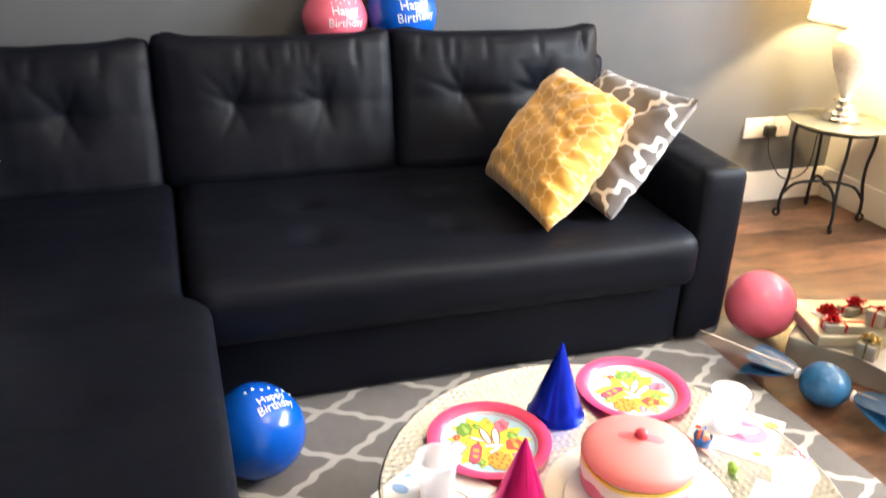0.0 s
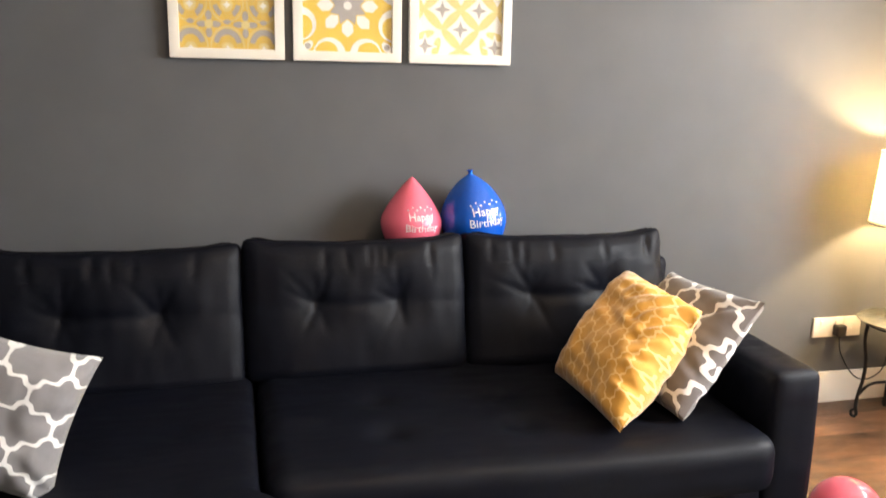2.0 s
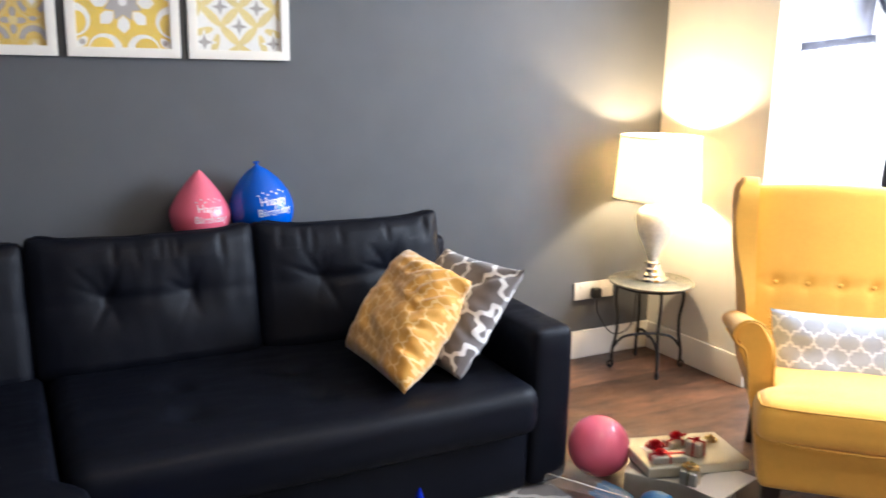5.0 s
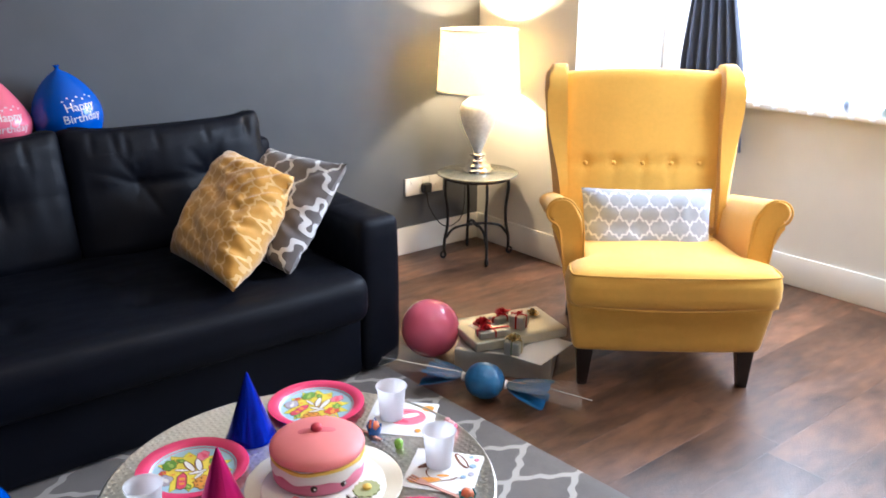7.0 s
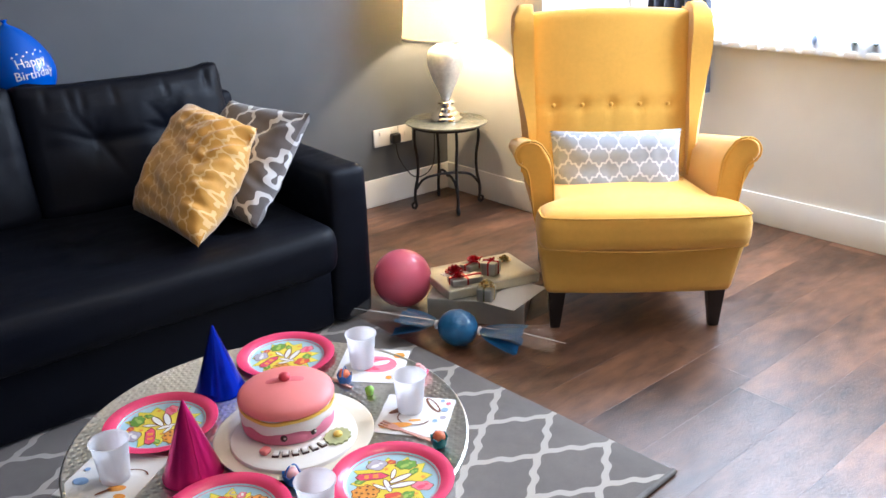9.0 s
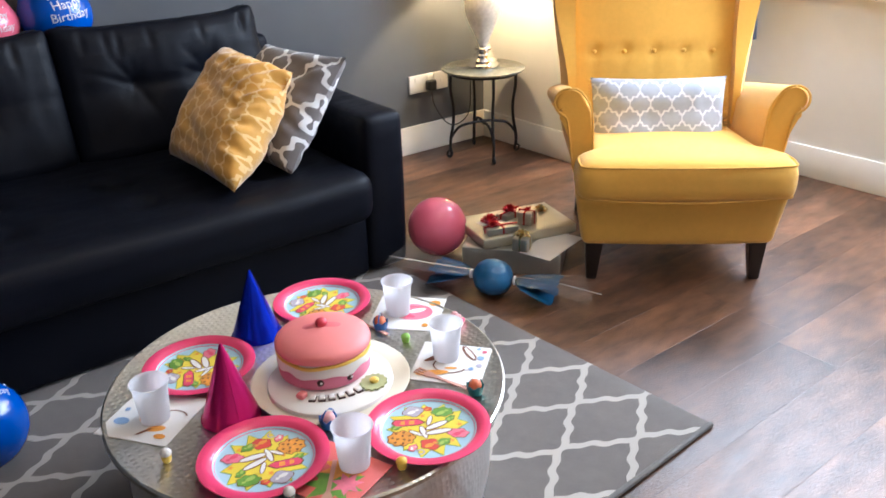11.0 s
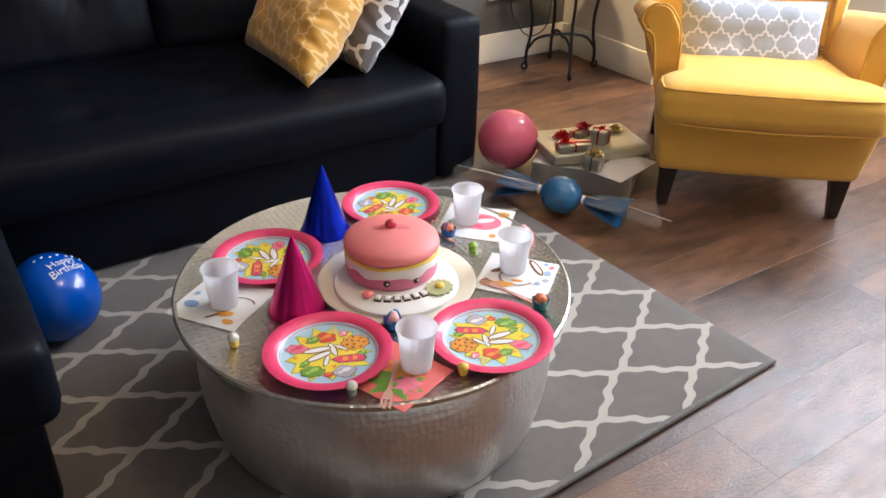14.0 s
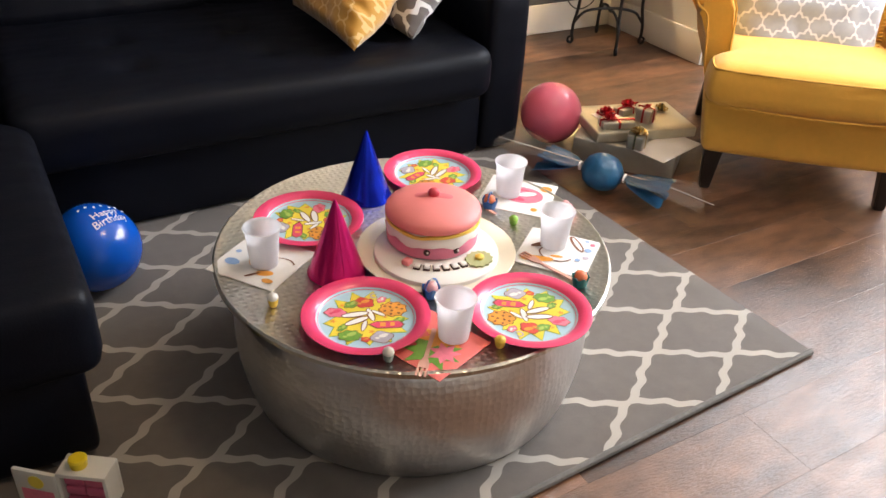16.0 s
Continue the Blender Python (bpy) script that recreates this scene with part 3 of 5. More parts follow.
def back_cushion(x0, x1, seed, sag=0.0):
    w = x1 - x0
    spots = [(-w * 0.18, 0.015), (w * 0.18, 0.015)]
    pr = tufts(spots, 0.022, 0.072)
    rnd = random.Random(int(seed * 10))
    rays = []
    for a, b in spots:
        for turn in (66, 92, 126, 158, 246, 288):
            q = radians(turn + 16 * (rnd.random() - 0.5))
            rays.append((a, b, math.cos(q), math.sin(q), 0.09 + 0.10 * rnd.random(), 0.0015 + 0.0035 * rnd.random()))
    for k in range(7):
        rays.append((w * (rnd.random() - 0.5) * 0.9, 0.21, 0.25 * (rnd.random() - 0.5), -1.0, 0.07 + 0.07 * rnd.random(), 0.003 + 0.003 * rnd.random()))

    def shape(v):
        u, s = v.x / (w / 2), v.z / 0.225
        p = Vector(v)
        p.y *= 0.60 + 0.40 * (1 - abs(u) ** 3.2) * (1 - 0.55 * max(0, s) ** 4)
        if v.y < 0:
            p.y += pr(v.x, v.z)
            p.y += 0.006 * math.exp(-((v.z - 0.015) / 0.022) ** 2) * (1 if abs(v.x) < w * 0.2 else 0.35)
            for a, b, c, d, length, depth in rays:
                k = (v.x - a) * c + (v.z - b) * d
                if 0 < k < length:
                    e = abs((v.x - a) * d - (v.z - b) * c)
                    p.y += depth * math.exp(-(e / 0.012) ** 2) * math.sin(math.pi * (k / length) ** 0.5)
            p.y += 0.008 * noise.noise(Vector((v.x * 7 + seed, v.z * 4, seed))) * (0.3 + abs(s)) + 0.0025 * noise.noise(Vector((v.x * 20, v.z * 8, seed + 9)))
        if s > 0.6:
            p.z += -0.010 * (1 - u * u) + 0.022 * abs(u) ** 8
        p.z += 0.006 * noise.noise(Vector((v.x * 9, seed, 2.0))) * (1 if s > 0.5 else 0)
        p.x += 0.006 * noise.noise(Vector((seed, v.z * 9, 5.0))) * abs(u) ** 6
        return p

    c = part("back_cushion", rbox((w, 0.21, 0.45), 0.042, (84, 5, 56), shape), LEATHER, sofa, "tufted leather back cushion", pose((x0 + x1) / 2, -0.285, 0.603 - sag, -11))
    seam = [shape(Vector((sx * w / 2, -0.062, sz))) for sx, sz in [(-0.998, -0.17 + 0.034 * k) for k in range(11)] + [(-0.9 + 0.18 * k, 0.2245) for k in range(11)] + [(0.998, 0.17 - 0.034 * k) for k in range(11)]]
    part("piping", tube(smooth_path(seam, 3), 0.0032, 6), LEATHER, c, "stitched leather seam")
    return c


back_cushion(-3.58, -2.815, 1.0, 0.012)
back_cushion(-2.818, -2.097, 2.0)
back_cushion(-2.100, -1.376, 3.0)

# ---- armchair ----
CHAIR = pose(-0.644, -1.691, 0, 0, 0, -41.4)
chair = thing("wing_armchair", CHAIR, "mustard yellow wingback armchair with dark wooden legs", "armchair")


def tapered(x, y, h, top, foot, dx, dy):
    bm = bmesh.new()
    a = [bm.verts.new((x + dx + sx * foot, y + dy + sy * foot, 0)) for sx, sy in ((-1, -1), (1, -1), (1, 1), (-1, 1))]
    b = [bm.verts.new((x + sx * top, y + sy * top, h)) for sx, sy in ((-1, -1), (1, -1), (1, 1), (-1, 1))]
    bm.faces.new(a), bm.faces.new(b)
    for i in range(4):
        bm.faces.new((a[i], a[(i + 1) % 4], b[(i + 1) % 4], b[i]))
    bmesh.ops.bevel(bm, geom=bm.edges[:], offset=0.003, segments=2, affect="EDGES")
    return bm


for sx in (-1, 1):
    part("leg", tapered(sx * 0.265, 0.012, 0.16, 0.030, 0.016, sx * 0.004, -0.006), DARK_WOOD, chair, "dark tapered wooden leg")
    part("leg", tapered(sx * 0.235, 0.57, 0.16, 0.026, 0.018, sx * 0.01, 0.06), DARK_WOOD, chair, "dark tapered wooden leg")


def body_shape(v):
    k = (v.z + 0.09) / 0.18
    bow = 0.012 * (1 - (v.x / 0.33) ** 2) * (-1 if v.y < 0 else 0)
    taper = 1.02 - 0.17 * max(0.0, (v.y + 0.27) / 0.60)
    return Vector((v.x * taper * (0.91 + 0.09 * k), v.y + bow + (0.02 * (1 - k) if v.y < 0 else 0) + 0.28, v.z + 0.225))


part("frame_cover", rbox((0.66, 0.66, 0.18), 0.022, (14, 12, 6), body_shape), YELLOW, chair)


def seat_pad(v):
    t = max(0, min(1, (v.y + 0.20) / 0.07))
    x = v.x * (1 - 0.19 * t)
    z = v.z + (0.014 * (1 - (v.x / 0.34) ** 2) * (1 - (v.y / 0.36) ** 4) - 0.10 * max(0, v.y + 0.2) if v.z > 0 else 0)
    front = -0.018 * (1 - (v.x / 0.34) ** 2) if v.y < -0.2 else 0
    return Vector((x, v.y + 0.225 + front, z + 0.372 + 0.0015 * noise.noise(v * 9)))


part("seat", rbox((0.68, 0.66, 0.13), 0.045, (22, 22, 4), seat_pad), YELLOW, chair)
WELT = material("yellow_piping", (0.66, 0.36, 0.058), 0.85, var=0.1, scale=90)
piping = smooth_path([(-0.325, 0.02, 0.425), (-0.33, -0.055, 0.425), (-0.29, -0.098, 0.425), (0.0, -0.121, 0.428), (0.29, -0.098, 0.425), (0.33, -0.055, 0.425), (0.325, 0.02, 0.425)], 6)
part("piping", tube(piping, 0.0035, 6), WELT, chair)
part("piping", tube([Vector((p.x, p.y + 0.004, 0.314 + 0.006 * (p.x / 0.33) ** 2)) for p in piping], 0.0035, 6), WELT, chair)


def back_pad(v):
    u = v.x / 0.30
    z = v.z / 0.29
    y = v.y
    if v.y < 0:
        y -= 0.02 * (1 - u * u)
        for bx in (-0.212, -0.106, 0.0, 0.106, 0.212):
            y += 0.010 * math.exp(-(((v.x - bx) / 0.02) ** 2 + ((v.z + 0.055) / 0.024) ** 2))
            y += 0.002 * math.exp(-((v.x - bx) / 0.012) ** 2) * (1 if v.z < -0.055 else 0)
        y += 0.004 * math.exp(-((v.z + 0.055) / 0.02) ** 2)
    return Vector((v.x, y, v.z - (0.012 * u * u if z > 0.8 else 0)))


BACK = pose(-0.018, 0.60, 0.695, -13)
back = part("backrest", rbox((0.62, 0.13, 0.60), 0.035, (48, 2, 40), back_pad), YELLOW, chair, "", BACK)
for bx in (-0.212, -0.106, 0.0, 0.106, 0.212):
    part("button", lathe([(0.0, 0.004), (0.005, 0.0033), (0.0085, 0.0), (0.0085, -0.004)], 14), YELLOW, back, "cloth covered button", pose(bx, -0.064 - 0.02 * (1 - (bx / 0.3) ** 2), -0.055, 90))

for s in (-1, 1):
    # rolled arm
    roll = [(0.262, 0.30), (0.268, 0.44), (0.275, 0.55)]
    cx, cz, r = 0.345, 0.580, 0.046
    for k in range(12):
        a = radians(150 - 19.5 * k)
        roll.append((cx + (r + 0.003) * math.cos(a), cz + r * math.sin(a)))
    roll += [(0.352, 0.520), (0.341, 0.45), (0.330, 0.37), (0.312, 0.31)]
    arm_bm = slab([(s * a, b) for a, b in roll], 0.10, 0.57, lambda a, b, c: (a * (1 + 0.05 * max(0, 0.5 - c)), c, b - 0.09 * (c > 0.3) * (b - 0.30) / 0.3), 0.016)
    part("arm", arm_bm, YELLOW, chair, "rolled cloth arm")
    rim = [(s * a * 1.02, 0.098, b) for a, b in roll]
    part("piping", tube(smooth_path(rim, 3), 0.004, 6), WELT, chair)
    # wing
    side = [(0.44, 0.40), (0.445, 0.52), (0.455, 0.59), (0.482, 0.66), (0.512, 0.76), (0.522, 0.86), (0.526, 0.93), (0.545, 0.975), (0.58, 1.010), (0.62, 1.012), (0.68, 0.98), (0.72, 0.90), (0.64, 0.40)]
    side = [(p.x, p.y) for p in smooth_path([(a, b, 0) for a, b in side], 3)]

    def lay(a, b, c, s=s):
        k = max(0.0, min(1.0, (b - 0.52) / 0.36))
        outer = 0.306 + 0.056 * k * k * (3 - 2 * k) - 0.022 * max(0.0, (b - 0.93) / 0.08) ** 2
        inner = 0.280 + 0.010 * max(0, (b - 0.6) / 0.4) * max(0, (0.72 - a) / 0.22)
        return (s * (inner + (c - 0.245) / 0.08 * (outer - inner)) - 0.018, a, b)

    part("wing", slab(side, 0.245, 0.325, lay, 0.012), YELLOW, chair, "curved cloth side wing")

CUSH = trellis("pale_blue_grey_lattice_cloth", (0.36, 0.38, 0.42), (0.66, 0.67, 0.69), (14.0, 10.0, 14.0, -10.0), width=0.062, wobble=0.10, turns=1.0, sharp=0.35)
lum = thing("lumbar_cushion", CHAIR @ pose(-0.016, 0.358, 0.447, 70), "pale blue grey oblong cushion with white trellis print and fringe", "cushion", "cushions")
part("cover", pillow(0.475, 0.30, 0.12, n=36, seed=5, pull=0.05), CUSH, lum)
for s in (-1, 1):
    bm = bmesh.new()
    for i in range(26):
        y = -0.138 + 0.276 * i / 25
        tube([(s * 0.230, y, 0), (s * 0.240, y + 0.002, 0.003), (s * 0.242, y, -0.003)], 0.002, 5, bm)
    part("fringe", bm, YELLOW, lum, "short mustard fringe")

# ---- scatter cushions on the sofa ----
GOLD = trellis("mustard_velvet_lattice", (0.64, 0.32, 0.05), (0.80, 0.53, 0.21), (14.5, 14.5, 14.5, -14.5), width=0.06, wobble=0.11, turns=1.0, sharp=0.25, rough=0.6, bump=0.2, sheen=0.5)
TAUPE = trellis("taupe_lattice_cloth", (0.16, 0.14, 0.135), (0.72, 0.70, 0.68), (6.4, 6.4, 6.4, -6.4), width=0.06, wobble=0.11, turns=1.0, sharp=0.35)
SLATE = trellis("grey_lattice_cloth", (0.21, 0.205, 0.215), (0.75, 0.75, 0.75), (7.4, 7.4, 7.4, -7.4), width=0.055, wobble=0.11, turns=1.0, sharp=0.35)
GOLD_FOLDS = ((1.0, -0.80, 0.30, -0.30, 0.020, 0.07), (0.80, -1.0, 0.25, -0.62, 0.017, 0.06), (0.42, -1.0, 0.05, -0.58, 0.015, 0.055), (0.0, -1.0, -0.25, -0.66, 0.013, 0.05), (-0.45, -1.0, -0.55, -0.70, 0.010, 0.05), (1.0, -0.45, 0.55, 0.05, 0.016, 0.06), (0.95, 0.1, 0.62, 0.32, 0.010, 0.06))
TAUPE_FOLDS = ((-1.0, -0.5, -0.35, -0.25, 0.012, 0.08), (-0.4, -1.0, -0.15, -0.5, 0.012, 0.07), (0.9, -0.9, 0.4, -0.4, 0.012, 0.08))
SLATE_FOLDS = ((1.0, 0.2, 0.55, 0.1, 0.014, 0.10), (0.95, -0.85, 0.5, -0.45, 0.012, 0.08), (0.95, 0.9, 0.6, 0.5, 0.010, 0.08))
gold = pillow(0.425, 0.39, 0.17, n=56, seed=1, wrinkle=0.009, pull=0.03, folds=GOLD_FOLDS)
for v in gold.verts:
    v.co.x += 0.28 * v.co.y
solo("scatter_cushion", gold, GOLD, on_axes((-1.724, -0.754, 0.583), (0.285, 0.114, 0.28), (-0.029, 0.389, 0.027)), "mustard velvet cushion with a pale lattice pattern on the sofa", "cushion", "scatter cushions")
solo("scatter_cushion", pillow(0.41, 0.43, 0.14, n=40, seed=2, wrinkle=0.007, folds=TAUPE_FOLDS), TAUPE, on_axes((-1.536, -0.725, 0.572), (0.238, 0.034, 0.302), (-0.05, 0.416, -0.004)), "taupe cushion with a white lattice pattern leaning on the arm", "cushion", "scatter cushions")
solo("scatter_cushion", pillow(0.365, 0.35, 0.22, n=40, seed=3, pull=0.10, wrinkle=0.006, folds=SLATE_FOLDS), SLATE, on_axes((-3.367, -0.975, 0.595), (0.92, 0.0, -0.34), (0.24, 0.25, 0.92)), "grey cushion with a white lattice pattern on the chaise", "cushion", "scatter cushions")


# ---- side table and lamp ----
TX, TY, TZ = -0.223, -0.253, 0.43
GLASSY = material("mottled_table_glass", (0.30, 0.29, 0.22), 0.16, var=0.35, scale=40, bump=0.25, bump_scale=120, metal=0.35)
st = thing("side_table", pose(TX, TY, 0, 0, 0, 12), "small round side table with curved black iron legs", "side table")
part("top", lathe([(0, TZ - 0.014), (0.188, TZ - 0.014), (0.196, TZ - 0.008), (0.196, TZ - 0.003), (0.19, TZ), (0, TZ)], 48), GLASSY, st, "round mottled silver glass top")
for i in range(4):
    a = math.pi / 4 + i * math.pi / 2 + 0.15
    c, s = math.cos(a), math.sin(a)
    bend = [(0.150, TZ - 0.016), (0.158, 0.39), (0.160, 0.33), (0.148, 0.25), (0.150, 0.17), (0.163, 0.10), (0.166, 0.05), (0.160, 0.022), (0.163, 0.010)]
    path = smooth_path([(r * c, r * s, z) for r, z in bend], 5)
    leg = part("leg", tube(path, 0.0072, 8), IRON, st)
    part("foot", tube(smooth_path([((0.163 + 0.020 * math.sin(q)) * c, (0.163 + 0.020 * math.sin(q)) * s, 0.022 - 0.016 * math.cos(q)) for q in (0.0, 0.8, 1.6, 2.4, 3.2)], 3), [0.007 - 0.0002 * k for k in range(13)], 7), IRON, leg, "curled iron foot")
for i in range(2):
    a = math.pi / 4 + i * math.pi / 2 + 0.15
    c, s = math.cos(a), math.sin(a)
    part("stretcher", tube(smooth_path([(0.163 * c, 0.163 * s, 0.10), (0.12 * c, 0.12 * s, 0.150), (0.05 * c, 0.05 * s, 0.166), (0, 0, 0.156 + 0.012 * i), (-0.05 * c, -0.05 * s, 0.166), (-0.12 * c, -0.12 * s, 0.150), (-0.163 * c, -0.163 * s, 0.10)], 5), 0.0065, 8), IRON, st)
part("ring", lathe([(0.158, TZ - 0.028), (0.166, TZ - 0.028), (0.166, TZ - 0.015), (0.158, TZ - 0.015), (0.158, TZ - 0.028)], 40), IRON, st)

tl = thing("table_lamp", pose(TX, TY, TZ), "lit table lamp with crackled silver urn and cream shade", "lamp")
part("base", lathe([(0, 0.001), (0.072, 0.001), (0.076, 0.006), (0.075, 0.014), (0.067, 0.018), (0.064, 0.024), (0.064, 0.034), (0.056, 0.040), (0.046, 0.046), (0.044, 0.058), (0.034, 0.066), (0.027, 0.074), (0.038, 0.080), (0.041, 0.087), (0.036, 0.094), (0.022, 0.1), (0, 0.1)], 40), SILVER, tl, "stepped polished silver foot")
part("urn", lathe([(0.018, 0.1), (0.024, 0.112), (0.04, 0.15), (0.060, 0.19), (0.077, 0.235), (0.085, 0.275), (0.085, 0.305), (0.076, 0.33), (0.052, 0.348), (0.036, 0.356), (0.028, 0.37), (0, 0.372)], 48), CRACKLE, tl, "crackled silver urn body")
part("stem", lathe([(0.012, 0.372), (0.012, 0.43), (0.018, 0.432), (0.018, 0.47), (0, 0.472)], 20), SILVER, tl)
BULB = bpy.data.materials.new("lit_bulb")
BULB.use_nodes = True
BULB.node_tree.nodes["Principled BSDF"].inputs["Emission Color"].default_value = (1, 0.75, 0.4, 1)
BULB.node_tree.nodes["Principled BSDF"].inputs["Emission Strength"].default_value = 12
bulb = part("bulb", lathe([(0.012, 0.472), (0.014, 0.485), (0.022, 0.50), (0.022, 0.505), (0.012, 0.508), (0, 0.508)], 20), BULB, tl, "lit lamp bulb")
part("shade", lathe([(0.196, 0.385), (0.178, 0.665), (0.176, 0.665), (0.194, 0.385), (0.196, 0.385)], 64), CREAM_SHADE, tl, "cream cloth drum shade")
part("trim", lathe([(0.1955, 0.383), (0.198, 0.383), (0.198, 0.391), (0.1955, 0.391), (0.1955, 0.383)], 64), WHITE_GLOSS, tl, "cream shade binding")
part("trim", lathe([(0.178, 0.66), (0.180, 0.66), (0.180, 0.668), (0.178, 0.668), (0.178, 0.66)], 64), WHITE_GLOSS, tl, "cream shade binding")
bm = bmesh.new()
for i in range(3):
    a = i * 2.094
    tube([(0, 0, 0.44), (0.19 * math.cos(a), 0.19 * math.sin(a), 0.40)], 0.002, 5, bm)
part("carrier", bm, SILVER, tl)

sock = thing("wall_socket", pose(-0.404, 0.0, 0.338), "white double wall socket with a black plug", "socket", "wall sockets")
part("plate", box((-0.073, -0.011, -0.043), (0.073, 0.0, 0.043), 0.004), PLASTIC, sock)
for x in (-0.036, 0.036):
    part("switch", box((x - 0.006, -0.015, 0.012), (x + 0.006, -0.0105, 0.03), 0.0015), PLASTIC, sock)
spur = thing("wall_socket", pose(-0.286, 0.0, 0.338), "white single wall plate beside the double socket", "socket", "wall sockets")
part("plate", box((-0.043, -0.011, -0.043), (0.043, 0.0, 0.043), 0.004), PLASTIC, spur)
part("switch", box((-0.006, -0.015, -0.01), (0.006, -0.0105, 0.01), 0.0015), PLASTIC, spur)
plug = thing("mains_plug", pose(-0.362, -0.011, 0.328), "black mains plug and cable in the wall socket", "plug")
part("plug_body", rbox((0.05, 0.036, 0.05), 0.01, (3, 3, 3), lambda v: v + Vector((0, -0.019, 0))), BLACK_PLASTIC, plug)
part("cable", tube(smooth_path([(0, -0.02, -0.024), (0.01, -0.03, -0.1), (0.06, -0.06, -0.19), (0.12, -0.08, -0.2), (0.17, -0.10, -0.14), (0.19, -0.09, 0.0), (0.17, -0.12, 0.088), (0.13, -0.18, 0.104)], 6), 0.0028, 6), BLACK_PLASTIC, plug)

# ---- pictures on the wall ----
ART_Y = material("yellow_print", (0.72, 0.50, 0.045), 0.6, var=0.12, scale=30)
ART_G = material("taupe_print", (0.36, 0.33, 0.31), 0.6, var=0.1, scale=30)
ART_P = material("pale_yellow_print", (0.68, 0.56, 0.22), 0.6, var=0.12, scale=30)
ART_W = material("white_print", (0.78, 0.77, 0.73), 0.6, var=0.04, scale=30)
GLAZE = glass("picture_glazing", share=0.94, rough=0.05)


def picture(x, z, label, ground):
    ob = thing("picture_frame", pose(x, -0.004, z), label, "picture", "pictures in a row")
    h, f = 0.183, 0.032
    bm = bmesh.new()
    square = ((-1, -1), (1, -1), (1, 1), (-1, 1))
    loops = [[bm.verts.new((a * r, y, b * r)) for a, b in square] for r, y in ((h, 0.0), (h, -0.026), (h - f, -0.026), (h - f, 0.0))]
    for k in range(4):
        p, q = loops[k], loops[(k + 1) % 4]
        for i in range(4):
            bm.faces.new((p[i], p[(i + 1) % 4], q[(i + 1) % 4], q[i]))
    bmesh.ops.bevel(bm, geom=bm.edges[:], offset=0.0018, segments=2, affect="EDGES", profile=0.6)
    part("frame", bm, WHITE_GLOSS, ob, "white painted wooden frame")
    part("print", box((-h + f, -0.010, -h + f), (h - f, -0.003, h - f)), ground, ob)
    p = part("glazing", box((-h + f, -0.0205, -h + f), (h - f, -0.019, h - f)), GLAZE, ob)
    p.visible_shadow = False
    return ob, h - f


def inked(ob, shapes, mat, layer, half, name, strip=False):
    """Printed shapes, cut off at the print's edge."""
    for i, s in enumerate(shapes):
        s = [(max(-half, min(half, a)), max(-half, min(half, b))) for a, b in s]
        if max(a for a, b in s) - min(a for a, b in s) < 0.004 or max(b for a, b in s) - min(b for a, b in s) < 0.004:
            continue
        bm = bmesh.new()
        vs = [bm.verts.new((a, -0.0102 - 0.0003 * layer - 0.000004 * i, b)) for a, b in s]
        if strip:
            m = len(vs)
            for k in range(m // 2 - 1):
                bm.faces.new((vs[k], vs[k + 1], vs[m - 2 - k], vs[m - 1 - k]))
        else:
            bm.faces.new(vs)
        bmesh.ops.remove_doubles(bm, verts=bm.verts, dist=0.00005)
        part(name, bm, mat, ob)


def ring(x, y, r0, r1, n=28, a0=0.0, a1=2 * math.pi, sy=1.0):
    pts = [(x + r1 * math.cos(a0 + (a1 - a0) * i / n), y + sy * r1 * math.sin(a0 + (a1 - a0) * i / n)) for i in range(n + 1)]
    return pts + [(x + r0 * math.cos(a0 + (a1 - a0) * i / n), y + sy * r0 * math.sin(a0 + (a1 - a0) * i / n)) for i in range(n, -1, -1)]


FX, FZ = (-2.84, -2.446, -2.052), 1.575
ob, h = picture(FX[0], FZ, "white framed print of yellow and taupe arches", material("soft_yellow_print", (0.68, 0.45, 0.06), 0.6, var=0.12, scale=30))
spots = [(i * 0.116, j * 0.140 - 0.004) for i in (-1, 0, 1) for j in (-1, 0, 1)]
between = [(i * 0.058, j * 0.070 - 0.004) for i in (-1, 1) for j in (-1, 1)]
inked(ob, [ring(x, z, 0.0505, 0.0545, 28, sy=1.18) for x, z in spots], ART_P, 1, h, "pale_ring", True)
inked(ob, [ring(x, z + 0.004, 0.029, 0.046, 20, 0.18, math.pi - 0.18, 1.15) for x, z in spots], ART_G, 2, h, "arch_band", True)
inked(ob, [ring(x, z, 0.030, 0.045, 12, a, a + 0.85, 1.15) for x, z in spots for a in (math.pi + 0.2, 2 * math.pi - 1.05)], ART_G, 2, h, "arch_band", True)
inked(ob, [disc(x, z - 0.062, 0.012, 8, 0.7) for x, z in spots], ART_G, 2, h, "leaf_motif")
inked(ob, [disc(x + a, z + b, 0.0165, 12, 0.62, t) for x, z in between for a, b, t in ((0.0, 0.027, math.pi / 2), (0.0, -0.027, math.pi / 2), (0.022, 0.0, 0.0), (-0.022, 0.0, 0.0))], ART_G, 3, h, "cross_motif")
inked(ob, [disc(x, z, 0.014, 14) for x, z in between] + [disc(x, z - 0.008, 0.020, 14, 1.1) for x, z in spots], ART_P, 4, h, "pale_motif")
inked(ob, [star(x, z - 0.008, 0.007, 0.013, 4) for x, z in spots], ART_W, 5, h, "pale_motif")
ob, h = picture(FX[1], FZ, "white framed print of a white flower on yellow", ART_Y)
petals = []
